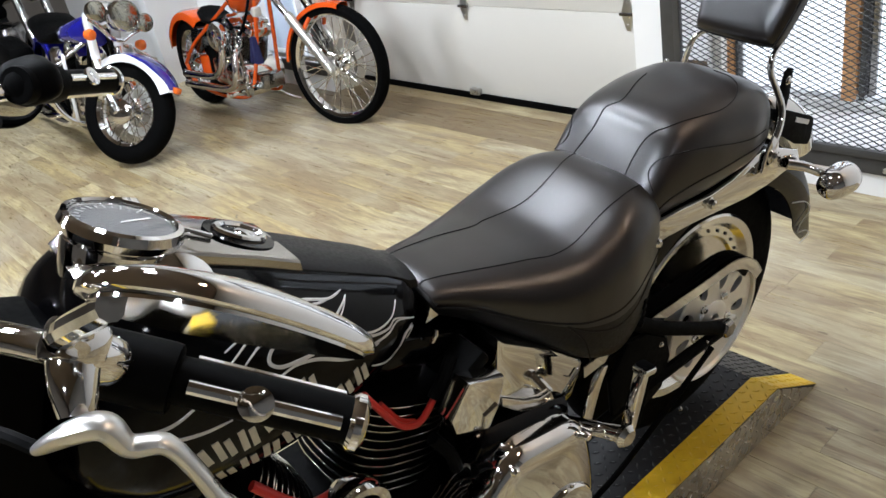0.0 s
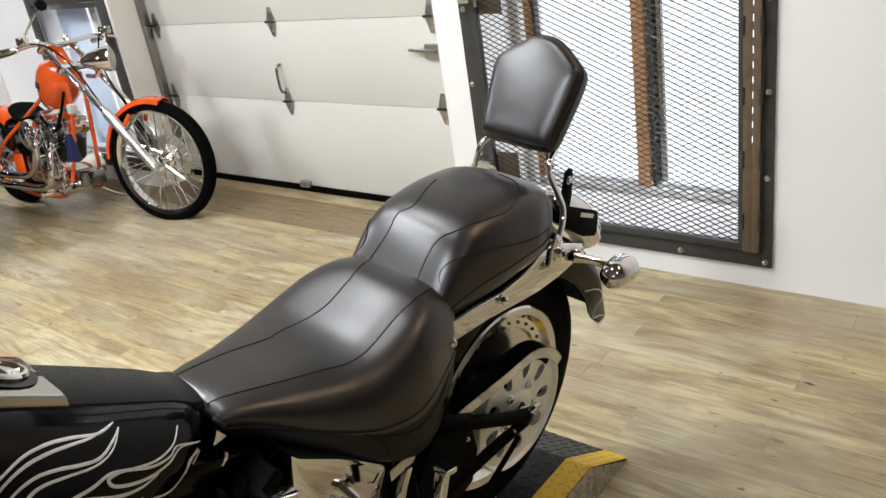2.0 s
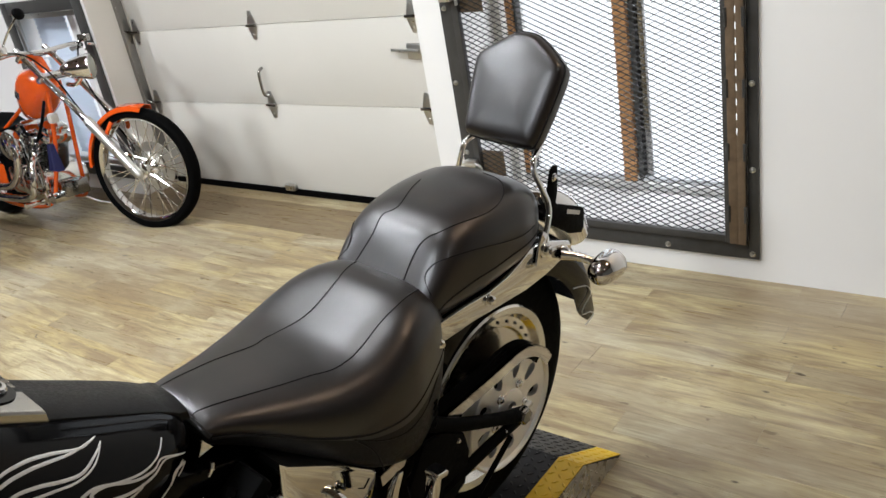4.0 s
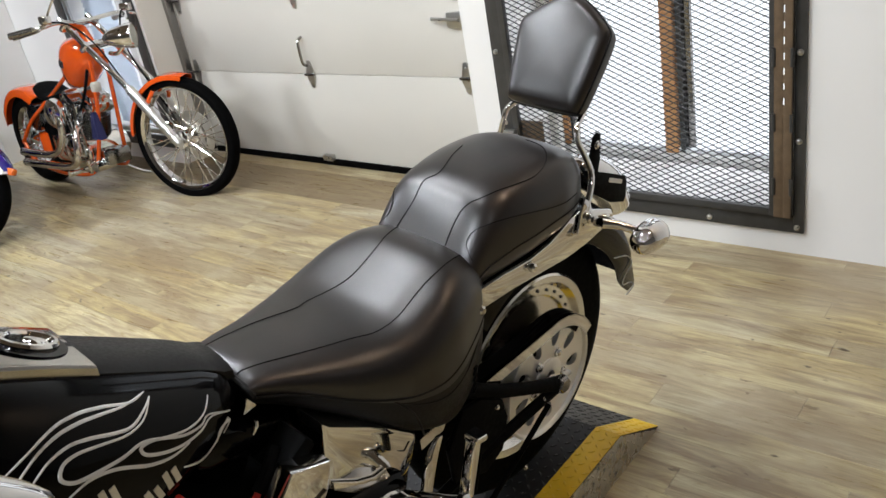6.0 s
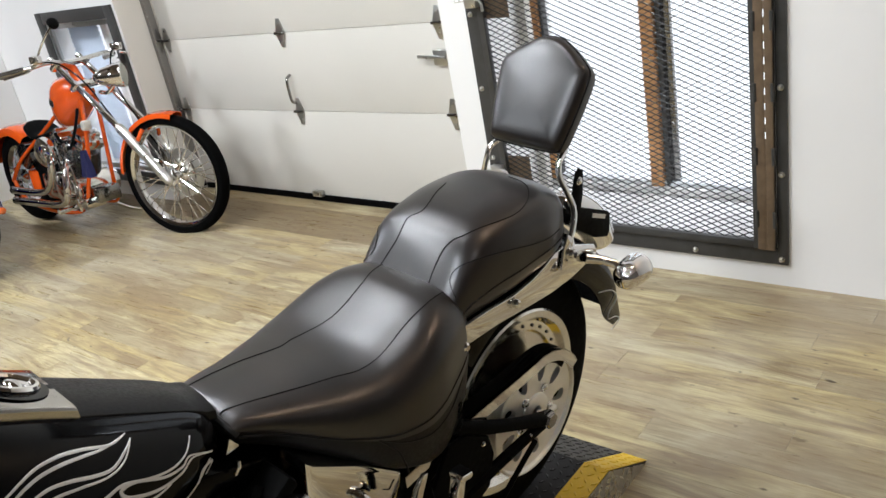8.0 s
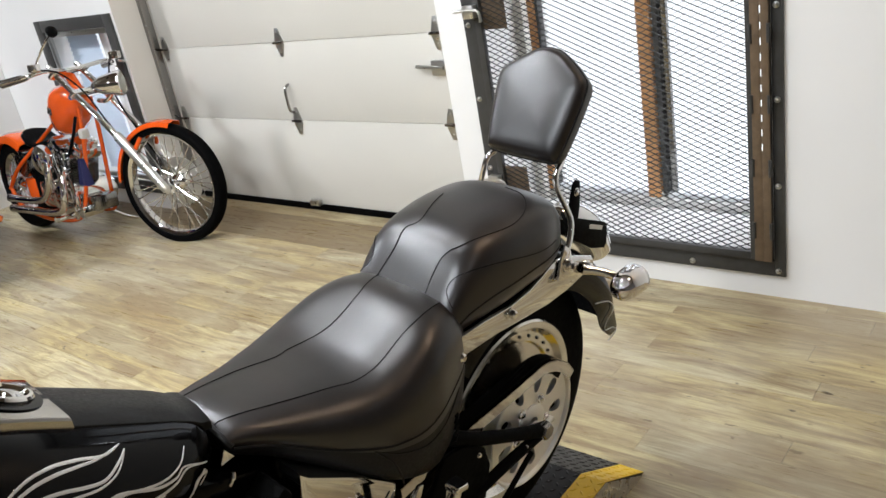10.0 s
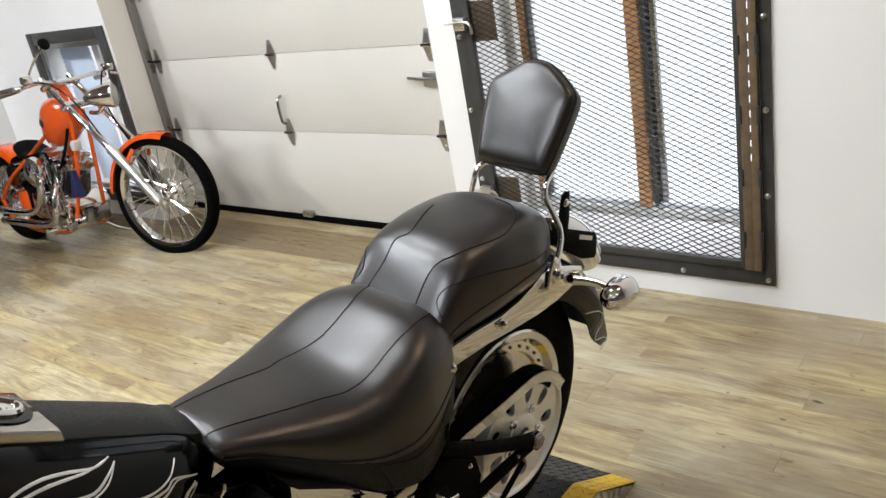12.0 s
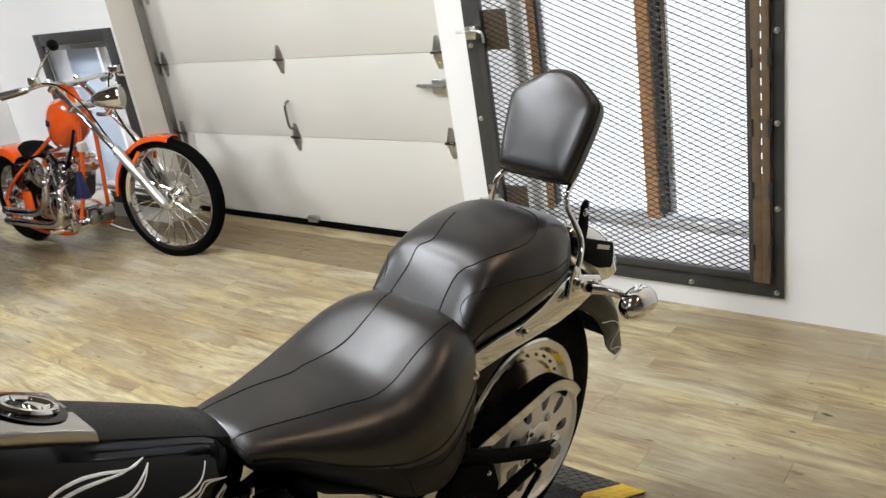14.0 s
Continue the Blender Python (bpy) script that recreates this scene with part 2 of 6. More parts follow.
def block(x0, x1, y0, y1, z0, z1, bevel=0.0, bm=None):
    return box(x1 - x0, y1 - y0, z1 - z0, Matrix.Translation(((x0 + x1) / 2, (y0 + y1) / 2, (z0 + z1) / 2)), bevel, bm)


def slab(outline, thick, m=None, bevel=0.0, bm=None):
    """A plate: a 2D outline in local xy, thick along z from 0."""
    own = bmesh.new()
    lo = [own.verts.new((x, y, 0)) for x, y in outline]
    f = own.faces.new(lo)
    up = bmesh.ops.extrude_face_region(own, geom=[f])
    for v in up["geom"]:
        if isinstance(v, bmesh.types.BMVert):
            v.co.z += thick
    bmesh.ops.recalc_face_normals(own, faces=own.faces)
    if bevel:
        rim = [e for e in own.edges if abs(e.verts[0].co.z - e.verts[1].co.z) < 1e-6]
        bmesh.ops.bevel(own, geom=rim, offset=bevel, segments=2, profile=0.5, affect="EDGES")
    bmesh.ops.transform(own, matrix=m or Matrix(), verts=own.verts)
    return merge(bm, own)


def finish(bm, name, material, angle=35):
    mesh = bpy.data.meshes.new(name)
    bm.to_mesh(mesh)
    bm.free()
    mesh.materials.append(material)
    mesh.polygons.foreach_set("use_smooth", [True] * len(mesh.polygons))
    mesh.set_sharp_from_angle(angle=radians(angle))
    return mesh


def part(name, bm, material, parent, label="", angle=35):
    ob = new(name, finish(bm, name, material, angle))
    ob.parent = parent
    if label:
        ob["label"] = label
    return ob


def thing(name, label, category, m=None, group="", kind=""):
    ob = new(name)
    ob.empty_display_size = 0.1
    ob.matrix_world = m or Matrix()
    return tagged(ob, label, category, group, kind)


def solid(name, bm, material, label, category, kind="structure", angle=35):
    ob = new(name, finish(bm, name, material, angle))
    return tagged(ob, label, category, "", kind)


def axis_to(p, d, roll=0):
    """A pose at p whose z axis points along d."""
    return Matrix.Translation(p) @ Vector(d).to_track_quat("Z", "Y").to_matrix().to_4x4() @ pose(0, 0, 0, 0, 0, roll)


def bolt(r, h, m, parent, name="bolt", material=None):
    bm = lathe([(r * 1.35, 0), (r * 1.35, h * 0.25), (r, h * 0.3), (r * 0.95, h * 0.8), (r * 0.6, h)], 12, m)
    return part(name, bm, material or ZINC, parent)


# ---------------------------------------------------------------- room
bm = block(ROOM_W, ROOM_E, ROOM_S, WALL_Y + 0.5, -0.2, -0.006)
floor = solid("floor", bm, DARKSUB, "worn oak-look plank floor of the showroom", "floor")
bm = block(ROOM_W - 0.2, ROOM_E + 0.2, ROOM_S - 0.2, WALL_Y + 0.5, ROOM_H, ROOM_H + 0.2)
solid("ceiling", bm, CEIL, "plain brown painted ceiling", "ceiling")

DOOR_L, DOOR_R, DOOR_T = -4.70, -2.31, 2.65
WIN = (-2.10, -0.99, 0.13, 2.25)
LWIN = (-5.60, -4.78, 0.15, 1.185)


def wall_with_holes(name, x0, x1, y0, y1, h, holes):
    """A wall along x cut into blocks round its openings."""
    xs = sorted({x0, x1, *[a for o in holes for a in o[:2]]})
    wall = bmesh.new()
    for a, c in zip(xs, xs[1:]):
        cut = [(o[2], o[3]) for o in holes if o[0] <= a + 1e-6 and o[1] >= c - 1e-6]
        z = 0.0
        for lo, hi in sorted(cut):
            if lo > z:
                block(a, c, y0, y1, z, lo, 0, wall)
            z = hi
        if z < h:
            block(a, c, y0, y1, z, h, 0, wall)
    bmesh.ops.remove_doubles(wall, verts=wall.verts, dist=1e-5)
    return solid(name, wall, WHITE, "smooth white painted wall with a garage door and barred windows", "wall")


wall_with_holes("wall_north", ROOM_W, ROOM_E, WALL_Y, WALL_Y + 0.5, ROOM_H, [(DOOR_L, DOOR_R, 0, DOOR_T), WIN, LWIN])
# enclosing walls added round the room, darkened so they bounce little light
solid("wall_east", block(ROOM_E, ROOM_E + 0.2, ROOM_S, WALL_Y + 0.5, 0, ROOM_H), EASTWALL, "plain unseen side wall, grey to cut bounced light", "wall")
solid("wall_south", block(ROOM_W, ROOM_E, ROOM_S - 0.2, ROOM_S, 0, ROOM_H), GREYWALL, "plain unseen rear wall, dark to cut bounced light", "wall")
solid("wall_west", block(ROOM_W - 0.2, ROOM_W, ROOM_S, WALL_Y + 0.5, 0, ROOM_H), GREYWALL, "plain side wall, dark to cut bounced light", "wall")
solid("wall_stub", block(-6.48, -6.36, 3.36, WALL_Y - 0.002, 0, ROOM_H, 0.004), WHITE, "short white painted wall return in the corner", "wall")
# lining of the door recess; beige puts the shade of the return face into the colour
solid("trim", block(DOOR_L - 0.001, DOOR_L + 0.004, WALL_Y + 0.001, DOOR_Y + 0.09, 0.002, DOOR_T), JAMB, "reveal of the garage door, its shade put into a beige colour", "door reveal")

# ---------------------------------------------------------------- garage door
gdoor = thing("garage_door", "cream white sectional overhead garage door, closed", "garage door", pose(0, DOOR_Y, 0))
SEAMS = [0.035, 0.532, 0.962, 1.392, 1.822, 2.252, 2.66]
for i, (lo, hi) in enumerate(zip(SEAMS, SEAMS[1:])):
    bm = block(DOOR_L + 0.01, DOOR_R + 0.25, 0.0, 0.045, lo + 0.001, hi - 0.001, 0.0022)
    part("door_panel", bm, DOORWHITE, gdoor)
part("bottom_seal", block(DOOR_L + 0.01, DOOR_R + 0.2, -0.012, 0.05, 0.0, 0.036, 0.006), RUBBER, gdoor, "black rubber bottom seal")


def hinge(x, z):
    m = pose(x, -0.002, z, 90, 0, 0)
    bm = slab([(-0.011, -0.075), (0.011, -0.075), (0.028, -0.02), (0.034, 0.0), (0.028, 0.02), (0.011, 0.075), (-0.011, 0.075), (-0.028, 0.02), (-0.034, 0), (-0.028, -0.02)], 0.005, m, 0.0012)
    h = part("hinge", bm, ZINC, gdoor, "dull zinc steel hinge")
    part("hinge_pin", tube([(x - 0.036, -0.013, z), (x + 0.036, -0.013, z)], 0.0075, 10), DARKSTEEL, h)
    for dz in (-0.05, 0.05):
        bolt(0.006, 0.006, axis_to((x, -0.007, z + dz), (0, -1, 0)), h, "screw")


for z in SEAMS[1:5]:
    for x in (DOOR_L + 0.05, -3.60, -2.52):
        hinge(x, z)
# lift handle over the centre hinge, slide lock, bottom bracket and the left track
part("lift_handle", tube([(-3.61, -0.004, 0.735), (-3.60, -0.04, 0.72), (-3.60, -0.045, 0.66), (-3.60, -0.04, 0.60), (-3.605, -0.004, 0.58)], 0.008, 10), DARKSTEEL, gdoor, "dark steel lift handle")
part("slide_lock", box(0.11, 0.02, 0.07, pose(-2.52, -0.012, 0.806), 0.006), ZINC, gdoor, "zinc slide lock")
part("lock_bolt", tube([(-2.66, -0.026, 0.815), (-2.50, -0.026, 0.806)], 0.008, 10), ZINC, gdoor)
part("bottom_bracket", box(0.075, 0.03, 0.035, pose(-3.60, -0.02, 0.052), 0.004), ZINC, gdoor)
bm = block(DOOR_L + 0.005, DOOR_L + 0.012, -0.075, -0.012, 0.02, 2.6, 0.001)
block(DOOR_L + 0.012, DOOR_L + 0.035, -0.075, -0.07, 0.02, 2.6, 0.001, bm)
part("door_track", bm, DARKSTEEL, gdoor, "steel guide track")


# ---------------------------------------------------------------- barred windows
def mesh_panel(x0, x1, z0, z1, parent, sw=0.046, lw=0.0215):
    """Expanded metal: crossing slanted strands with flattened, twisted section."""
    bm = bmesh.new()
    w, t = 0.0012, 0.0018
    k = lw / sw
    span = (x1 - x0) * k
    n = int((z1 - z0 + span) / lw) + 1
    for sgn in (1, -1):
        for i in range(n):
            c = z0 - (span if sgn > 0 else 0) + i * lw
            pts = []
            xa, xb = x0, x1
            za, zb = (c, c + span) if sgn > 0 else (c + 0.0, c - span)
            # clip to the panel
            def clip(xa, za, xb, zb):
                for lim, low in ((z0, True), (z1, False)):
                    da, db = (za - lim, zb - lim) if low else (lim - za, lim - zb)
                    if da < 0 and db < 0:
                        return None
                    if da < 0:
                        s = da / (da - db)
                        xa, za = xa + (xb - xa) * s, za + (zb - za) * s
                    elif db < 0:
                        s = da / (da - db)
                        xb, zb = xa + (xb - xa) * s, za + (zb - za) * s
                return xa, za, xb, zb
            got = clip(xa, za, xb, zb)
            if not got:
                continue
            xa, za, xb, zb = got
            y = 0.0015 * sgn
            sec = [(-t, w * 0.6), (t, w * 1.3), (t, -w * 0.6), (-t, -w * 1.3)]
            a = [bm.verts.new((xa, y + p, za + q)) for p, q in sec]
            c2 = [bm.verts.new((xb, y + p, zb + q)) for p, q in sec]
            for j in range(4):
                bm.faces.new((a[j], a[(j + 1) % 4], c2[(j + 1) % 4], c2[j]))
    ob = part("expanded_mesh", bm, MESHSTEEL, parent, "grey expanded steel mesh")
    ob["kind"] = "stuff"
    return ob


def frame_bars(x0, x1, z0, z1, w, y, t, parent, material, name="frame_bar"):
    for a in ((x0, x0 + w, z0, z1), (x1 - w, x1, z0, z1), (x0 + w, x1 - w, z0, z0 + w), (x0 + w, x1 - w, z1 - w, z1)):
        part(name, block(a[0], a[1], y - t, y, a[2], a[3], 0.0025), material, parent)


def security_window():
    x0, x1, z0, z1 = -2.168, -0.940, 0.088, 2.33
    g = thing("window_1", "tall window behind a bolted dark steel security screen", "barred window", pose(0, WALL_Y, 0), kind="structure")
    for a in ((x0, x0 + 0.062, z0, z1), (x1 - 0.037, x1, z0, z1), (x0 + 0.062, x1 - 0.037, z0, z0 + 0.062), (x0 + 0.062, x1 - 0.037, z1 - 0.062, z1)):
        part("frame_bar", block(a[0], a[1], -0.013, -0.001, a[2], a[3], 0.0025), STEEL, g)
    # hinged gate; on its hinge side two rust-streaked bars with short bridges leave a row of slots
    frame_bars(x0 + 0.066, x1 - 0.086, z0 + 0.064, z1 - 0.064, 0.028, -0.004, 0.024, g, STEEL, "gate_bar")
    part("hinge_bar", block(x1 - 0.096, x1 - 0.0665, -0.036, -0.029, z0 + 0.064, z1 - 0.064, 0.002), RUSTY, g, "rust-streaked hinge bar")
    part("hinge_bar", block(x1 - 0.0625, x1 - 0.038, -0.036, -0.029, z0 + 0.064, z1 - 0.064, 0.002), RUSTY, g, "rust-streaked hinge bar")
    part("hinge_leaf", block(x1 - 0.050, x1 - 0.038, -0.029, -0.013, z0 + 0.064, z1 - 0.064), STEEL, g)
    part("slot_bridge", block(x1 - 0.0665, x1 - 0.0625, -0.035, -0.030, z0 + 0.064, 0.56), RUSTY, g)
    for i in range(35):
        z = 0.585 + i * 0.05
        part("slot_bridge", block(x1 - 0.0665, x1 - 0.0625, -0.035, -0.030, z, z + 0.026), RUSTY, g)
    for z in (0.27, 0.50, 0.72, 0.95, 1.17, 1.40, 1.62, 1.85, 2.07):
        for x in (x1 - 0.096, x1 - 0.038):
            part("gate_hinge", tube([(x, -0.036, z - 0.03), (x, -0.036, z + 0.03)], 0.0065, 10), STEEL, g)
    mesh_panel(x0 + 0.09, x1 - 0.09, z0 + 0.09, z1 - 0.09, g).location = (0, -0.012, 0)
    for z in (0.43, 0.73, 1.03, 1.33, 1.63, 1.93):
        for x in (x0 + 0.022, x1 - 0.02):
            bolt(0.008, 0.012, axis_to((x, -0.013, z), (0, -1, 0)), g)
    for x in (x0 + 0.3, -1.275, -0.962):
        bolt(0.008, 0.012, axis_to((x, -0.013, z0 + 0.022), (0, -1, 0)), g)
    # lock plates and latches on the opening side
    for z, hh in ((1.085, 0.155), (0.385, 0.11)):
        part("lock_plate", block(x0 + 0.085, x0 + 0.20, -0.007, -0.003, z - hh / 2, z + hh / 2, 0.001), RUSTY, g, "dark rusty lock plate behind the mesh")
        part("latch", box(0.055, 0.03, 0.05, pose(x0 + 0.06, -0.045, z), 0.005), SATIN, g, "bright galvanised latch")
        part("latch_bolt", tube([(x0 - 0.01, -0.055, z + 0.005), (x0 + 0.10, -0.055, z + 0.005), (x0 + 0.115, -0.055, z - 0.04)], 0.006, 8), SATIN, g)
    return g


security_window()
win = thing("window_2", "white framed window with a stained pine mullion and dusty sill", "window", pose(0, WALL_Y, 0), kind="structure")
part("window_sill", block(WIN[0] + 0.001, WIN[1] - 0.001, 0.002, 0.43, WIN[2] + 0.001, WIN[2] + 0.05, 0.004), SILL, win)
part("sill_lip", block(WIN[0] + 0.001, WIN[1] - 0.001, 0.30, 0.345, WIN[2] + 0.05, WIN[2] + 0.085, 0.006), SILL, win)
part("mullion", block(-1.59, -1.535, 0.31, 0.37, WIN[2] + 0.05, WIN[3] - 0.002, 0.004), WOOD, win, "orange stained pine mullion")
part("sash_stile", block(-1.528, -1.505, 0.32, 0.36, WIN[2] + 0.086, WIN[3] - 0.002, 0.003), STEEL, win)
part("sash_stile", block(-1.502, -1.475, 0.335, 0.36, WIN[2] + 0.086, WIN[3] - 0.002, 0.003), DARKSTEEL, win)
part("side_stile", block(-2.075, -2.045, 0.31, 0.37, WIN[2] + 0.086, WIN[3] - 0.002, 0.003), WOOD, win)
part("side_stile", block(-2.042, -2.028, 0.32, 0.36, WIN[2] + 0.086, WIN[3] - 0.002, 0.003), STEEL, win)
part("window_rail", block(WIN[0] + 0.002, WIN[1] - 0.002, 0.32, 0.36, WIN[2] + 0.086, WIN[2] + 0.105, 0.003), VINYL, win)
pane = part("window_pane", block(WIN[0] + 0.01, WIN[1] - 0.01, 0.368, 0.372, WIN[2] + 0.09, WIN[3] - 0.01), GLASS, win)
pane.visible_shadow = False

lw = thing("window_3", "small steel framed window with mesh and a half-drawn blind", "window", pose(0, WALL_Y, 0), kind="structure")
frame_bars(LWIN[0] - 0.03, LWIN[1] + 0.06, LWIN[2] - 0.04, LWIN[3] + 0.05, 0.075, -0.001, 0.02, lw, STEEL)
frame_bars(LWIN[0] + 0.05, LWIN[1] - 0.02, LWIN[2] + 0.04, LWIN[3] - 0.03, 0.03, 0.02, 0.02, lw, ZINC, "sash_bar")
part("mullion", block(-5.19, -5.12, 0.15, 0.20, LWIN[2], LWIN[3], 0.003), SILL, lw)
for i in range(34):
    z = LWIN[2] + 0.06 + i * 0.029
    part("blind_slat", box(0.37, 0.0016, 0.031, pose(-5.385, 0.14, z, -22, 0, 0)), BLIND, lw)
pane = part("window_pane", block(LWIN[0] + 0.01, LWIN[1] - 0.01, 0.22, 0.224, LWIN[2] + 0.01, LWIN[3] - 0.01), GLASS, lw)
pane.visible_shadow = False

bm = block(-9, 3, 6.0, 6.02, -1, 4)
solid("backdrop", bm, DAY, "bright overcast daylight outside the windows", "backdrop")

# ---------------------------------------------------------------- ceiling lamps
def ceiling_lamp(x, y, watts, tint=(0.885, 0.925, 0.97)):
    g = thing("ceiling_light", "white round ceiling lamp with a frosted disc", "ceiling lamp", pose(x, y, ROOM_H), group="ceiling lamps")
    part("housing", lathe([(0.16, 0.0), (0.165, -0.05), (0.15, -0.07), (0.14, -0.055), (0.13, -0.05)], 32), VINYL, g)
    part("diffuser", lathe([(0.128, -0.052), (0.1, -0.06), (0.001, -0.064)], 32), BULB, g)
    d = bpy.data.lights.new("ceiling_lamp", "AREA")
    d.shape, d.size, d.energy, d.color = "DISK", 0.30, watts, tint
    ob = new("ceiling_lamp_light", d)
    ob.location = (x, y, ROOM_H - 0.075)
    return g


for x, y, watts in ((-2.3, 2.6, 20), (-2.9, 2.05, 26), (-1.3, 2.1, 13), (-3.9, 2.3, 20), (-2.35, 1.5, 28), (-3.1, 1.05, 32), (-2.6, 0.4, 30), (-1.0, -0.4, 85), (1.8, 1.4, 7), (-4.4, -1.6, 85), (-6.3, 1.0, 135), (1.5, -2.4, 38)):
    ceiling_lamp(x, y, watts)
ceiling_lamp(0.4, 3.1, 9, (1.0, 0.62, 0.32))

# ---------------------------------------------------------------- display ramp under the bike
def tread_bars(bm, x0, x1, y0, y1, m, pitch=0.025, size=0.021):
    """Raised lozenges of tread plate, in alternating directions."""
    i = 0
    y = y0 + pitch / 2
    while y < y1 - size * 0.3:
        j = 0
        x = x0 + pitch / 2
        while x < x1 - size * 0.3:
            a = radians(45 if (i + j) % 2 else -45)
            c, s = math.cos(a), math.sin(a)
            pts = []
            for px, py, pz in ((-size / 2, 0, 0), (0, -0.0042, 0), (size / 2, 0, 0), (0, 0.0042, 0), (-size * 0.28, 0, 0.0022), (size * 0.28, 0, 0.0022)):
                pts.append(bm.verts.new(m @ Vector((x + px * c - py * s, y + px * s + py * c, pz))))
            for f in ((0, 1, 4), (1, 5, 4), (1, 2, 5), (2, 3, 5), (3, 4, 5), (3, 0, 4)):
                bm.faces.new([pts[k] for k in f])
            x += pitch
            j += 1
        y += pitch
        i += 1
    return bm


# local x runs from the tail end of the ramp forwards (to -y in the room), local y to the camera side
RAMP = pose(-0.995, 2.686, 0, 0, 0, -91)
ramp = thing("display_ramp", "low black tread-plate display ramp with yellow edges", "ramp", RAMP)
RH, RL, RW, RS, YB = 0.112, 2.75, -0.66, 0.192, 0.070
prof = [(0.0, 0.002), (RS, RH), (RL - RS, RH), (RL, 0.002)]
bm = bmesh.new()
loft([[(x, RW, z) for x, z in prof], [(x, 0, z) for x, z in prof]], True, bm)
part("core", bm, TREAD, ramp)
slope = math.atan2(RH - 0.002, RS)
ms = pose(0, 0, 0.0045) @ Matrix.Rotation(-slope, 4, "Y")
mt = pose(0, 0, RH + 0.0025)
sl = math.hypot(RS, RH)
for name, y0, y1, mat, lab in (("edge_strip", -YB, 0.0, YELLOW, "yellow painted tread-plate edge"), ("deck", RW + YB, -YB, TREAD, "black tread-plate deck"), ("edge_strip", RW, RW + YB, YELLOW, "yellow painted tread-plate edge")):
    bm = block(0.0, sl, y0, y1, -0.002, 0.0)
    tread_bars(bm, 0.0, sl, y0, y1, Matrix())
    bmesh.ops.transform(bm, matrix=ms, verts=bm.verts)
    block(RS, RL - RS, y0, y1, RH, RH + 0.0025, 0, bm)
    tread_bars(bm, RS, RL - RS, y0, y1, mt)
    part(name, bm, mat, ramp, lab)
OUT = Matrix(((1, 0, 0, 0), (0, 0, 1, 0.002), (0, 1, 0, 0), (0, 0, 0, 1)))
side = slab([(0.012, 0.001), (RL - 0.012, 0.001), (RL - RS, RH - 0.002), (RS, RH - 0.002)], 0.002, pose(0, 0.002, 0, 90, 0, 0))
for i in range(int(RL / 0.025)):
    for j in range(4):
        x, z = 0.05 + i * 0.025, 0.010 + j * 0.025
        lim = RH * min(x / RS, (RL - 0.025 - x) / RS, 1) - 0.022
        if z < lim:
            tread_bars(side, x, x + 0.025, z, z + 0.025, OUT @ (Matrix() if (i + j) % 2 else pose(2 * x + 0.025, 0, 0, 0, 0, 0) @ Matrix.Scale(-1, 4, (1, 0, 0))))
bmesh.ops.recalc_face_normals(side, faces=side.faces)
part("side_plate", side, PLATE, ramp, "bare diamond-plate side")

# ---------------------------------------------------------------- the black motorcycle
# local x forwards, y to the bike's left, z up; the rear axle is at (0, 0, 0.327)
BIKE = pose(-1.1828, 2.2613, 0.1205, 0, 0, -94) @ pose(0, 0, 0, -8, 0, 0)
bike = thing("motorcycle", "black cruiser motorcycle with silver flames and brown-black leather seats", "motorcycle", BIKE)
AX, WX = 0.338, -0.012


def section(u, top, half, edge, bottom, n=44, power=3.3, tuck=0.93, cut=None):
    """A saddle cross-section at u: domed top, rounded shoulder, drawn-in skirt."""
    t, h, e, lo = interp(u, top), interp(u, half), interp(u, edge), interp(u, bottom)
    e = min(e, t - 0.004)
    lo = min(lo, e - 0.004)
    pts = []
    k = n // 2
    for i in range(k + 1):
        a = math.pi * i / k
        c, s = math.cos(a), math.sin(a)
        v = -h * (abs(c) ** (2 / power)) * (1 if c > 0 else -1)
        w = e + (t - e) * abs(s) ** (2 / power)
        pts.append((u, v, w))
    if cut == "top":
        k = 1 - tuck
        for d in (0.1, 0.2):
            pts.append((u, h * (1 - k * d), e + (lo - e) * d))
            pts.insert(0, (u, -h * (1 - k * d), e + (lo - e) * d))
        return pts
    if cut == "skirt":
        h *= 0.994
        pts = [(u, -h * 0.9, e - (e - lo) * 0.05), (u, h * 0.9, e - (e - lo) * 0.05)]
    down = ((1.0, 0.1), (1.0, 0.3), (0.99, 0.5), (0.975, 0.68), (0.95, 0.84), (0.91, 0.94), (0.84, 0.99), (0.6, 1.0), (0.2, 1.0))
    k = 1 - tuck
    for f, d in down:
        pts.append((u, h * (f - k * d), e + (lo - e) * d))
    for f, d in down[::-1]:
        pts.append((u, -h * (f - k * d), e + (lo - e) * d))
    return pts


S_TOP = [(0.165, 0.69), (0.18, 0.732), (0.205, 0.760), (0.235, 0.773), (0.265, 0.775), (0.30, 0.769), (0.34, 0.758), (0.38, 0.7475), (0.41, 0.742), (0.44, 0.741), (0.50, 0.747), (0.58, 0.760), (0.63, 0.769), (0.652, 0.771), (0.662, 0.765)]
S_HALF = [(0.165, 0.07), (0.175, 0.098), (0.20, 0.124), (0.235, 0.144), (0.28, 0.162), (0.33, 0.176), (0.38, 0.180), (0.43, 0.176), (0.47, 0.164), (0.515, 0.146), (0.56, 0.122), (0.60, 0.102), (0.64, 0.085), (0.662, 0.077)]
S_EDGE = [(0.165, 0.665), (0.21, 0.655), (0.26, 0.65), (0.314, 0.64), (0.36, 0.632), (0.43, 0.643), (0.52, 0.678), (0.572, 0.708), (0.61, 0.730), (0.662, 0.750)]
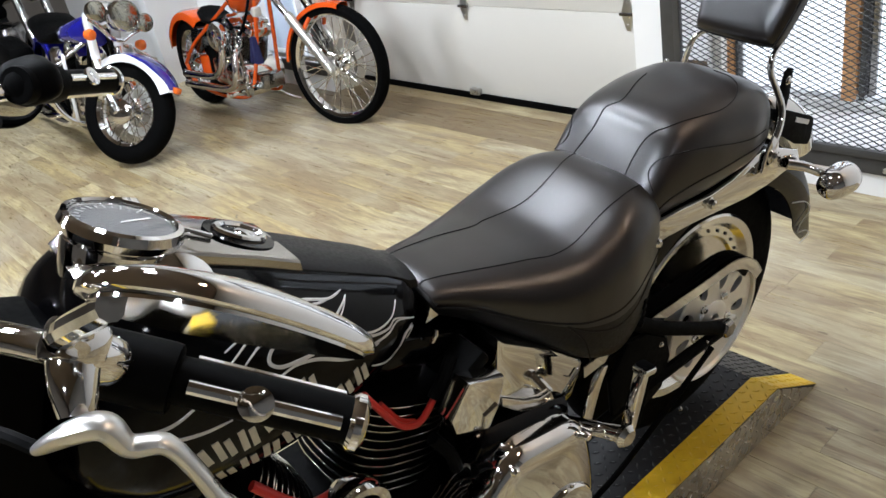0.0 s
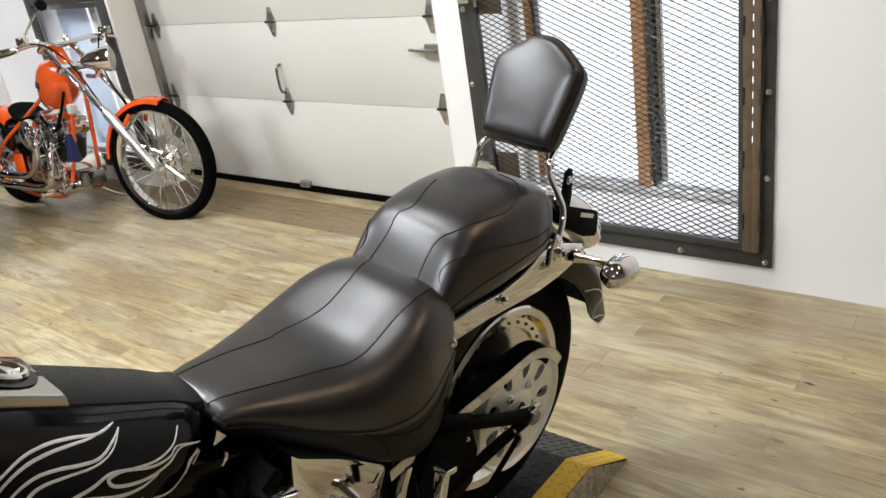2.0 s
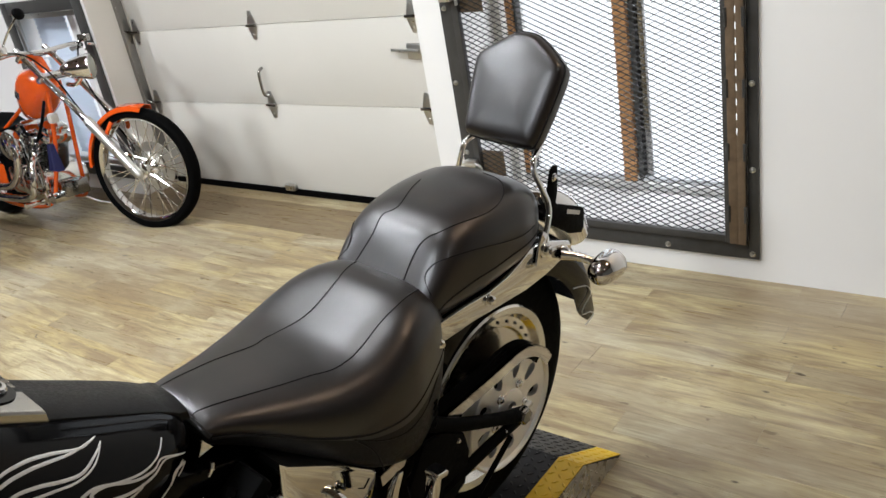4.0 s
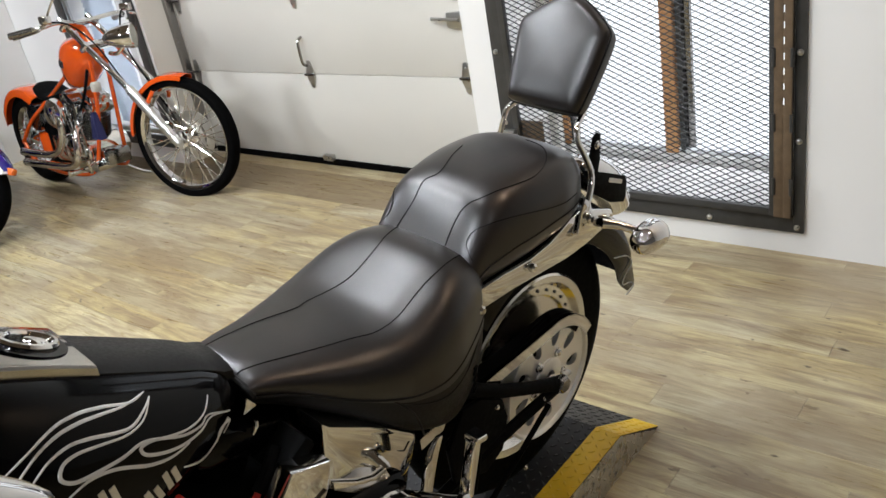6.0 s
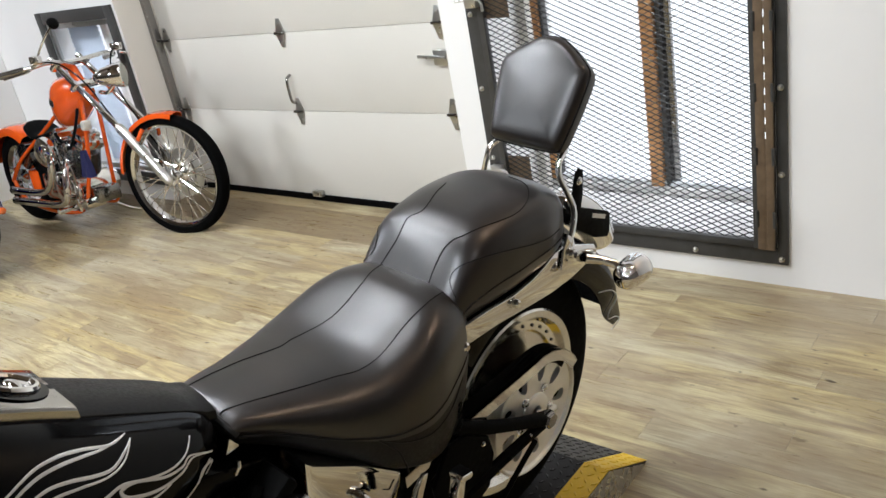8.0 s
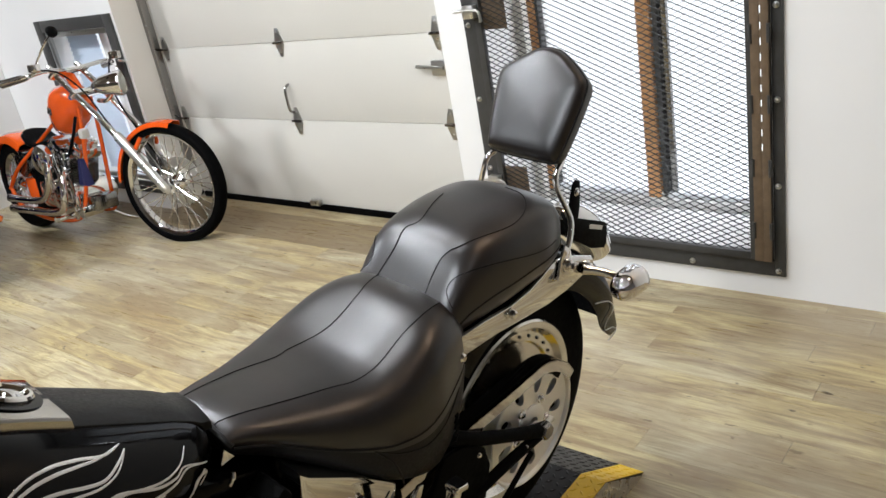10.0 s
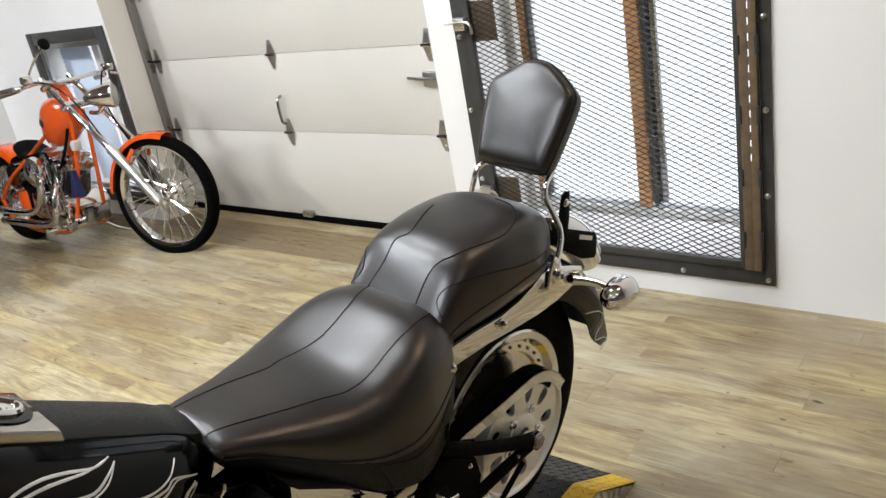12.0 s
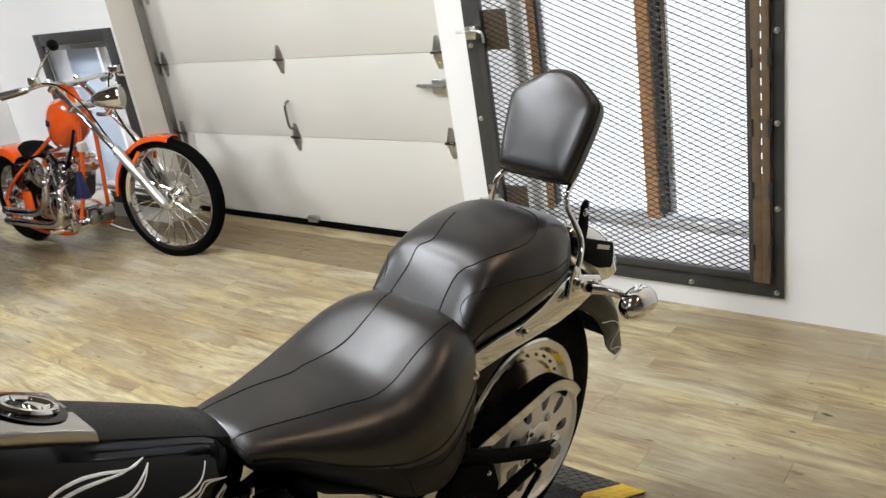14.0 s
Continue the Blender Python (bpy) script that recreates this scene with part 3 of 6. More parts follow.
S_BOT = [(0.165, 0.60), (0.20, 0.535), (0.25, 0.495), (0.30, 0.480), (0.336, 0.484), (0.38, 0.503), (0.425, 0.530), (0.467, 0.566), (0.512, 0.608), (0.564, 0.652), (0.603, 0.684), (0.662, 0.722)]


def saddle_w(v, u, top, half, edge, power=None):
    power = power or interp(u, S_POWER)
    t, h, e = interp(u, top), interp(u, half), interp(u, edge)
    x = min(abs(v) / h, 0.999)
    return e + (t - e) * (1 - x**power) ** (1 / power)


us = [0.165, 0.168, 0.174, 0.182, 0.195] + [0.21 + i * (0.64 - 0.21) / 34 for i in range(35)] + [0.648, 0.655, 0.660, 0.662]
S_POWER = [(0.165, 3.6), (0.30, 4.0), (0.38, 3.7), (0.46, 3.0), (0.54, 2.6), (0.662, 2.4)]
seat = part("rider_seat", loft([section(u, S_TOP, S_HALF, S_EDGE, S_BOT, 56, interp(u, S_POWER), 0.93, "top") for u in us]), LEATHER, bike, "worn dark brown leather rider seat", 60)
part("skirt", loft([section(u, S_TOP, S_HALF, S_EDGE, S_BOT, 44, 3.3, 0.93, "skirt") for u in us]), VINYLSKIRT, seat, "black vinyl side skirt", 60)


def seam(name, rows, top, half, edge, parent, r=0.0011, lift=0.0002, power=None):
    pts = [(u, v, saddle_w(v, u, top, half, edge, power) + lift) for u, v in rows]
    path = rod_path(pts, 6)
    pts = [(p.x, p.y, saddle_w(p.y, p.x, top, half, edge, power) + lift) for p in path]
    part(name, tube(pts, r, 6, None, 1), THREAD, parent)


seam("stitching", [(0.659, 0.044), (0.647, 0.046), (0.571, 0.063), (0.483, 0.087), (0.441, 0.103), (0.395, 0.107), (0.332, 0.101), (0.272, 0.100), (0.215, 0.092)], S_TOP, S_HALF, S_EDGE, seat)
seam("stitching", [(0.659, -0.049), (0.640, -0.050), (0.557, -0.054), (0.486, -0.042), (0.456, -0.046), (0.419, -0.040), (0.366, -0.030), (0.300, -0.037), (0.264, -0.046), (0.215, -0.060)], S_TOP, S_HALF, S_EDGE, seat)
# piping along the shoulder of the seat
for s in (-1, 1):
    pts = [(u, s * interp(u, S_HALF) * 0.992, interp(u, S_EDGE) - 0.010) for u in [0.20 + i * 0.0305 for i in range(16)]]
    part("piping", tube(pts, 0.0022, 6, None, 2), THREAD, seat)
# lower flap of the skirt and its lacing
for s in (-1, 1):
    def on_skirt(u, d):
        h, e, lo = interp(u, S_HALF), interp(u, S_EDGE), interp(u, S_BOT)
        return (u, s * (h * (0.985 - 0.07 * d) + 0.0015), e + (lo - e) * d)
    part("piping", tube([on_skirt(0.47, 0.18), on_skirt(0.42, 0.30), on_skirt(0.36, 0.34), on_skirt(0.30, 0.30), on_skirt(0.25, 0.2)], 0.0018, 6), THREAD, seat)
    part("piping", tube([on_skirt(0.47, 0.18), on_skirt(0.44, 0.45), on_skirt(0.425, 0.75), on_skirt(0.42, 0.93)], 0.0018, 6), THREAD, seat)
    for k in range(4):
        part("lacing", tube([on_skirt(0.268, 0.50 + k * 0.09), on_skirt(0.256, 0.55 + k * 0.09), on_skirt(0.270, 0.59 + k * 0.09)], 0.0022, 6), PLASTIC, seat)
# nose trim
part("nose_trim", tube([(0.659, -0.077, 0.742), (0.664, -0.062, 0.756), (0.665, 0.0, 0.764), (0.664, 0.062, 0.756), (0.659, 0.077, 0.742)], 0.006, 8), STRAP, seat)

P_TOP = [(-0.178, 0.745), (-0.172, 0.772), (-0.15, 0.808), (-0.11, 0.835), (-0.05, 0.853), (0.03, 0.859), (0.10, 0.854), (0.145, 0.843), (0.168, 0.829), (0.19, 0.806), (0.215, 0.776), (0.238, 0.745), (0.248, 0.72)]
P_HALF = [(-0.178, 0.035), (-0.172, 0.058), (-0.155, 0.084), (-0.125, 0.112), (-0.085, 0.131), (-0.03, 0.140), (0.05, 0.140), (0.12, 0.135), (0.18, 0.127), (0.225, 0.120), (0.248, 0.108)]
P_EDGE = [(-0.178, 0.735), (-0.12, 0.742), (0.0, 0.745), (0.1, 0.745), (0.18, 0.735), (0.248, 0.70)]
P_BOT = [(-0.178, 0.715), (-0.1, 0.70), (0.05, 0.695), (0.18, 0.69), (0.248, 0.68)]
us = [-0.178, -0.1765, -0.172, -0.164] + [-0.154 + i * 0.0116 for i in range(33)] + [0.229, 0.237, 0.243, 0.248]
pillion = part("pillion_seat", loft([section(u, P_TOP, P_HALF, P_EDGE, P_BOT, 44, 3.6, 0.95) for u in us]), LEATHER, bike, "worn dark leather pillion seat", 60)
seam("stitching", [(0.236, 0.058), (0.205, 0.057), (0.18, 0.060), (0.16, 0.070), (0.143, 0.083), (0.09, 0.103), (0.038, 0.113), (-0.01, 0.106), (-0.047, 0.084), (-0.072, 0.052), (-0.082, 0.01)], P_TOP, P_HALF, P_EDGE, pillion, 0.0012, 0.0002, 3.6)
seam("stitching", [(0.238, -0.070), (0.187, -0.048), (0.153, -0.048), (0.125, -0.032), (0.068, -0.050), (0.028, -0.060)], P_TOP, P_HALF, P_EDGE, pillion, 0.0012, 0.0002, 3.6)


def flank_v(u, w, power=3.6):
    """Half width of the pillion at a height on its flank."""
    t, h, e = interp(u, P_TOP), interp(u, P_HALF), interp(u, P_EDGE)
    return h * (1 - min(max((w - e) / (t - e), 0), 0.999) ** power) ** (1 / power) + 0.0004


for s in (-1, 1):
    part("stitching", tube([(u, s * flank_v(u, w), w) for u, w in ((0.216, 0.755), (0.207, 0.778), (0.19, 0.796), (0.165, 0.806), (0.12, 0.803), (0.07, 0.792), (0.02, 0.778), (-0.03, 0.768), (-0.08, 0.764))], 0.0012, 6), THREAD, pillion)
for s in (-1, 1):
    pts = [(u, s * interp(u, P_HALF) * 0.995, interp(u, P_EDGE) - 0.004) for u in [-0.165 + i * 0.025 for i in range(16)]]
    part("piping", tube(pts, 0.002, 6, None, 2), THREAD, pillion)

# sissy bar and backrest pad
pad_m = pose(-0.172, 0.0, 0.872) @ pose(0, 0, 0, 0, -30, 0)


def pad_outline(k, n=56):
    pts = [(-0.080, 0.002), (-0.045, 0.0), (0.0, 0.0), (0.045, 0.0), (0.080, 0.002), (0.086, 0.01), (0.097, 0.075), (0.104, 0.14), (0.104, 0.167), (0.092, 0.18), (0.055, 0.207), (0.022, 0.226), (-0.022, 0.226), (-0.055, 0.207), (-0.092, 0.18), (-0.104, 0.167), (-0.104, 0.14), (-0.097, 0.075), (-0.086, 0.01)]
    c = Vector((0, 0.105))
    out = []
    for i in range(len(pts)):
        a, b2, d = Vector(pts[i - 1]), Vector(pts[i]), Vector(pts[(i + 1) % len(pts)])
        for s in (0.33, 0.67, 1.0):
            p = (a.lerp(b2, 0.5)) * (1 - s) ** 2 + 2 * s * (1 - s) * b2 + s * s * b2.lerp(d, 0.5)
            out.append(c + (p - c) * k)
    return out


rings = []
for k, x in ((0.80, -0.006), (0.97, -0.004), (1.0, 0.006), (1.0, 0.020), (0.994, 0.028), (0.978, 0.035), (0.95, 0.0405), (0.90, 0.0445), (0.8, 0.048), (0.6, 0.0508), (0.3, 0.0525), (0.05, 0.053)):
    rings.append([pad_m @ Vector((x, p.x, p.y)) for p in pad_outline(k)])
pad = part("backrest_pad", loft(rings), LEATHER, bike, "black leather backrest pad", 60)
part("piping", tube([pad_m @ Vector((0.026, p.x, p.y)) for p in pad_outline(1.0)] + [pad_m @ Vector((0.026, *pad_outline(1.0)[0]))], 0.0022, 6, None, 1), THREAD, pad)
for s in (-1, 1):
    pts = [pad_m @ Vector((-0.004, s * 0.075, 0.10)), pad_m @ Vector((-0.004, s * 0.078, 0.02)), (-0.148, s * 0.086, 0.868), (-0.141, s * 0.092, 0.842), (-0.146, s * 0.105, 0.812), (-0.149, s * 0.117, 0.785), (-0.145, s * 0.124, 0.765), (-0.132, s * 0.130, 0.745), (-0.116, s * 0.134, 0.725), (-0.108, s * 0.135, 0.695)]
    part("sissy_bar", tube(pts, 0.0085, 12, None, 8, 0.7), CHROME, bike, "chrome sissy bar upright")
    part("sissy_bracket", slab([(-0.025, 0), (0.03, 0.005), (0.02, 0.05), (0.005, 0.075), (-0.012, 0.06), (-0.022, 0.03)], 0.006, pose(-0.105, s * 0.138 + 0.003, 0.670, 90, 0, 0), 0.002), CHROME, bike)
    bolt(0.011, 0.014, axis_to((-0.105, s * 0.140, 0.700), (0, s, 0)), bike, "sissy_bolt", CHROME)

# rear fender: a curved trough round the wheel
def fender(parent, centre, r, half, a0, a1, skirt, material, n=40, name="fender", flare=0.0):
    rings = []
    for i in range(n + 1):
        a = radians(a0 + (a1 - a0) * i / n)
        tail = max(0.0, (i / n - 0.86) / 0.14)
        sk = skirt * (1 - 0.35 * tail**2)
        hw = half * (1 - 0.12 * tail)
        prof = []
        for v, dr in ((-hw, -sk), (-hw, -0.035), (-hw * 0.93, -0.014), (-hw * 0.75, -0.004), (-hw * 0.4, 0.0), (0, 0.0), (hw * 0.4, 0.0), (hw * 0.75, -0.004), (hw * 0.93, -0.014), (hw, -0.035), (hw, -sk)):
            prof.append((v, dr))
        prof += [(v * 0.975, dr - 0.004 if abs(v) < hw * 0.99 else dr) for v, dr in prof[::-1]]
        rr = r + flare * tail**2
        rings.append([Vector((centre[0] + (rr + dr) * math.cos(a), v, centre[1] + (rr + dr) * math.sin(a))) for v, dr in prof])
    return part(name, loft(rings), material, parent)


rf = fender(bike, (WX, AX - 0.005), 0.395, 0.106, 52, 176, 0.090, BLACK, 44, "rear_fender", 0.022)
# scalloped silver flame line on the fender tip
for s in (1, -1):
    pts = []
    for a, rr in ((148, 0.325), (156, 0.365), (162, 0.375), (164, 0.340), (167, 0.330), (170, 0.362), (173, 0.375), (174, 0.340)):
        pts.append(((rr) * math.cos(radians(a)), s * 0.1075, AX - 0.005 + rr * math.sin(radians(a))))
    part("pinstripe", tube(pts, 0.0013, 6, None, 6), SILVERLINE, rf)

# chrome fender struts with bolts, signals
for s in (-1, 1):
    out = [(0.240, 0.703), (0.232, 0.660), (0.12, 0.652), (0.03, 0.640), (-0.05, 0.630), (-0.12, 0.629), (-0.19, 0.636), (-0.222, 0.648), (-0.212, 0.668), (-0.155, 0.694), (-0.11, 0.712), (-0.065, 0.716), (-0.03, 0.704), (0.01, 0.694), (0.07, 0.690), (0.15, 0.699)]
    st = part("fender_strut", slab(out, 0.009, pose(0, s * 0.128 + 0.0045, 0, 90, 0, 0), 0.003), CHROME, bike, "polished chrome fender strut")
    for u, w in ((0.075, 0.676), (0.228, 0.668), (-0.19, 0.655)):
        bolt(0.009, 0.016, axis_to((u, s * 0.131, w), (0, s, 0)), st, "bolt", CHROME)
    part("signal_stalk", tube([(-0.17, s * 0.136, 0.655), (-0.195, s * 0.165, 0.648), (-0.215, s * 0.205, 0.634)], [0.011, 0.010, 0.009], 12), CHROME, bike)
    sig = part("turn_signal", lathe([(0.002, 0.058), (0.016, 0.054), (0.026, 0.042), (0.031, 0.022), (0.0325, 0.0), (0.0325, -0.013), (0.030, -0.017)], 28, axis_to((-0.222, s * 0.222, 0.63), (1, 0, 0.02))), CHROME, bike, "bullet turn signal in chrome")
    part("lens", lathe([(0.031, 0.0), (0.030, -0.010), (0.023, -0.019), (0.001, -0.024)], 28, axis_to((-0.236, s * 0.222, 0.63), (1, 0, 0.02))), PEARL, sig, "clear white lens")

# tail light and licence bracket
part("tail_light", tube([(-0.262, 0, 0.690), (-0.285, 0, 0.690), (-0.335, 0, 0.664), (-0.39, 0, 0.615), (-0.432, 0, 0.556), (-0.44, 0, 0.535)], [0.012, 0.034, 0.046, 0.050, 0.046, 0.038], 24, None, 6), CHROME, bike, "chrome tail lamp housing")
lb = part("licence_bracket", slab([(-0.242, 0.700), (-0.236, 0.745), (-0.250, 0.800), (-0.262, 0.806), (-0.276, 0.800), (-0.276, 0.740), (-0.270, 0.712), (-0.385, 0.655), (-0.394, 0.642), (-0.394, 0.598), (-0.384, 0.588), (-0.33, 0.610), (-0.25, 0.668)], 0.006, pose(0, 0.062, 0, 90, 0, 0), 0.0015), SATINBLACK, bike, "black slotted licence plate bracket")
part("slot", slab([(-0.315, 0.668), (-0.318, 0.678), (-0.372, 0.652), (-0.369, 0.642)], 0.002, pose(0, 0.0635, 0, 90, 0, 0)), PEARL, lb)
bolt(0.007, 0.006, axis_to((-0.259, 0.062, 0.78), (0, 1, 0)), lb, "bolt", CHROME)

# wheels
def tyre_profile(r, half, rim):
    pts = []
    n = 16
    for i in range(n + 1):
        a = math.pi * i / n
        pts.append((rim + (r - rim) * math.sin(a) ** 0.62, -half * math.cos(a) * (0.82 + 0.18 * math.sin(a))))
    return pts + [(rim - 0.004, half * 0.75), (rim - 0.004, -half * 0.75)]


def wheel_frame(x, y, z):
    """Pose whose z axis is the axle (to the left) and x axis forwards."""
    return pose(x, y, z, -90, 0, 0)


wm = wheel_frame(WX, 0, AX)
wheel = part("rear_wheel", lathe([(0.20, -0.058), (0.216, -0.064), (0.222, -0.060), (0.218, -0.050), (0.205, -0.040), (0.205, 0.040), (0.218, 0.050), (0.222, 0.060), (0.216, 0.064), (0.200, 0.060), (0.192, 0.050), (0.188, 0.046), (0.166, 0.046), (0.160, 0.038), (0.10, 0.032), (0.06, 0.034), (0.05, 0.040), (0.045, 0.05), (0.02, 0.05), (0.02, -0.05), (0.06, -0.035), (0.17, -0.038), (0.188, -0.046)], 72, wm, None, True), POLISHED, bike, "polished aluminium disc wheel")
part("tyre", lathe(tyre_profile(0.328, 0.074, 0.216), 72, wm, None, True), RUBBER, wheel, "wide black rear tyre")
for i in range(30):
    a = 2 * math.pi * i / 30
    part("rivet", lathe([(0.004, 0), (0.0035, 0.003), (0.001, 0.004)], 8, wm @ pose(0.177 * math.cos(a), 0.177 * math.sin(a), 0.0462)), DARKSTEEL, wheel)
part("brake_disc", lathe([(0.10, -0.075), (0.146, -0.075), (0.146, -0.07), (0.10, -0.07)], 48, wm, None, True), SATIN, wheel)

# drive pulley with slots
PULLEY = metal("dull_pulley_alloy", (0.88, 0.87, 0.85), 0.5, 0.08)
pm = wm @ pose(0, 0, 0.108)


def pierced_disc(r_hub, r_edge, thick, slots, r_mid, length, width, m):
    """A disc with a hub hole and a ring of rounded slots cut right through."""
    own = bmesh.new()
    loops = [[(r_edge * math.cos(a), r_edge * math.sin(a)) for a in (2 * math.pi * j / 64 for j in range(64))], [(r_hub * math.cos(a), r_hub * math.sin(a)) for a in (2 * math.pi * j / 20 for j in range(20))]]
    for k in range(slots):
        b = 2 * math.pi * k / slots + 0.2
        ring = []
        for j in range(16):
            a = 2 * math.pi * j / 16
            x = length / 2 * math.copysign(abs(math.cos(a)) ** 0.8, math.cos(a))
            y = width / 2 * (1 + 0.35 * math.cos(a)) * math.sin(a)
            ring.append(((r_mid + x) * math.cos(b) - y * math.sin(b), (r_mid + x) * math.sin(b) + y * math.cos(b)))
        loops.append(ring)
    edges = []
    for ring in loops:
        vs = [own.verts.new((x, y, 0)) for x, y in ring]
        edges += [own.edges.new((vs[q], vs[(q + 1) % len(vs)])) for q in range(len(vs))]
    bmesh.ops.triangle_fill(own, use_beauty=True, use_dissolve=False, edges=edges)
    up = bmesh.ops.extrude_face_region(own, geom=own.faces[:])
    for v in up["geom"]:
        if isinstance(v, bmesh.types.BMVert):
            v.co.z += thick
    bmesh.ops.recalc_face_normals(own, faces=own.faces)
    bmesh.ops.transform(own, matrix=m, verts=own.verts)
    return own


bm = pierced_disc(0.02, 0.139, 0.012, 9, 0.094, 0.044, 0.026, pm @ pose(0, 0, -0.010))
lathe([(0.137, -0.020), (0.147, -0.020), (0.147, 0.009), (0.144, 0.011), (0.140, 0.009), (0.137, 0.002)], 64, pm, bm, True)
lathe([(0.018, 0.0), (0.046, 0.0), (0.046, 0.006), (0.040, 0.009), (0.018, 0.009)], 32, pm, bm, True)
part("drive_pulley", bm, PULLEY, wheel, "silver drive pulley with slots")
part("pulley_back", lathe([(0.03, -0.030), (0.138, -0.030), (0.138, -0.022), (0.03, -0.022)], 48, pm, None, True), SATINBLACK, wheel)
for i in range(5):
    a = 2 * math.pi * i / 5 + 0.3
    bolt(0.008, 0.01, pm @ pose(0.058 * math.cos(a), 0.058 * math.sin(a), 0.002), wheel, "bolt", CHROME)

# belt and chrome belt guard over the pulley
bm = bmesh.new()
rings = []
for i in range(41):
    a = radians(95 + 190 * i / 40)
    rings.append([pm @ Vector((-r * -math.cos(a) * 1, -r * math.sin(a), h)) for r, h in ((0.1475, -0.016), (0.1475, 0.006), (0.1515, 0.006), (0.1515, -0.016))])
loft(rings, True, bm)
part("drive_belt", bm, RUBBER, bike)
part("drive_belt", tube([(WX, 0.10, AX + 0.149), (0.3, 0.10, AX + 0.118), (0.62, 0.10, AX + 0.07)], 0.013, 8, None, 4, 0.35), RUBBER, bike)


def guard_line(off):
    pts = [(0.40, AX + 0.148 + off), (0.32, AX + 0.152 + off), (0.228, AX + 0.153 + off), (0.15, AX + 0.152 + off), (0.075, AX + 0.151 + off)]
    for a in range(84, 161, 10):
        r = 0.1525 + off
        pts.append((WX + r * math.cos(radians(a)), AX + r * math.sin(radians(a))))
    return pts


def ribbon(line, v0, v1, thick):
    """A strip of sheet between two lateral places along a side-view line."""
    path = rod_path([(x, 0, z) for x, z in line], 5)
    rings = []
    for i, p in enumerate(path):
        d = (path[min(i + 1, len(path) - 1)] - path[max(i - 1, 0)]).normalized()
        nrm = Vector((d.z, 0, -d.x))
        rings.append([p + Vector((0, v0, 0)), p + Vector((0, v1, 0)), p + Vector((0, v1, 0)) - nrm * thick, p + Vector((0, v0, 0)) - nrm * thick])
    return loft(rings)


bm = ribbon(guard_line(0.0), 0.122, 0.132, 0.003)
merge(bm, ribbon(guard_line(0.0), 0.129, 0.132, 0.026))
part("belt_guard", bm, CHROME, bike, "chrome belt guard")
part("inner_guard", ribbon([(x, z - 0.002) for x, z in guard_line(0.0)][:12], 0.088, 0.118, 0.035), SATINBLACK, bike)

# swingarm, axle, lower frame
for s in (-1, 1):
    part("swingarm", tube([(-0.025, s * 0.138, AX - 0.012), (0.09, s * 0.14, AX + 0.055), (0.22, s * 0.135, AX + 0.135), (0.34, s * 0.11, AX + 0.22)], [0.019, 0.014, 0.015, 0.02], 12), SATINBLACK, bike)
    part("swingarm", tube([(0.0, s * 0.140, AX - 0.01), (0.13, s * 0.145, AX + 0.002), (0.30, s * 0.14, AX - 0.01), (0.50, s * 0.12, AX - 0.06)], 0.012, 10), SATINBLACK, bike)
    part("frame_tube", tube([(0.50, s * 0.12, AX - 0.16), (0.9, s * 0.12, AX - 0.19), (1.25, s * 0.10, AX - 0.17), (1.36, s * 0.06, 0.5), (1.33, s * 0.03, 0.86)], 0.016, 12), BLACK, bike)
    part("frame_tube", tube([(0.50, s * 0.11, AX - 0.15), (0.42, s * 0.10, 0.45), (0.36, s * 0.08, 0.56), (0.45, s * 0.05, 0.63), (0.8, s * 0.03, 0.72)], 0.016, 12), BLACK, bike)
axle = part("axle", tube([(WX, -0.16, AX), (WX, 0.155, AX)], 0.011, 14), CHROME, bike)
part("axle_nut", lathe([(0.021, 0), (0.021, 0.012), (0.017, 0.018), (0.01, 0.019)], 6, wm @ pose(0, 0, 0.142)), DARKSTEEL, axle)
part("axle_adjuster", tube([(-0.055, 0.137, AX - 0.002), (0.02, 0.137, AX)], 0.007, 8), ZINC, axle)
# black gusset plate between the swingarm tubes
part("swingarm_plate", slab([(0.300, 0.487), (0.248, 0.479), (0.185, 0.432), (0.172, 0.380), (0.190, 0.306), (0.246, 0.285), (0.335, 0.330), (0.345, 0.420)], 0.012, pose(0, 0.147, 0, 90, 0, 0), 0.004), SATINBLACK, bike)
# shock rod under the swingarm
part("brake_line", tube([(0.06, 0.165, 0.34), (0.2, 0.17, 0.27), (0.36, 0.175, 0.20), (0.45, 0.17, 0.17)], 0.006, 8), SATINBLACK, bike)

# passenger peg, folded up, on its bracket
peg_m = pose(0.3935, 0.24, 0.481, 0, -14, 0)
peg = part("foot_peg", box(0.018, 0.022, 0.112, peg_m, 0.004), CHROME, bike, "folded chrome passenger foot peg")
part("peg_cap", box(0.030, 0.030, 0.012, peg_m @ pose(-0.006, 0, 0.060, 0, 0, 0), 0.004), CHROME, peg)
part("peg_pad", box(0.022, 0.024, 0.006, peg_m @ pose(-0.006, 0, 0.067), 0.002), RUBBER, peg, "black rubber end pad")
part("peg_pad", box(0.010, 0.024, 0.105, peg_m @ pose(-0.013, -0.002, -0.002), 0.003), RUBBER, peg, "black rubber tread")
part("peg_mount", tube([(0.47, 0.13, 0.40), (0.45, 0.20, 0.425), (0.432, 0.25, 0.435)], [0.016, 0.014, 0.017], 12), CHROME, bike)
part("peg_mount", lathe([(0.02, 0), (0.022, 0.01), (0.015, 0.018)], 16, wheel_frame(0.432, 0.246, 0.435)), CHROME, bike)

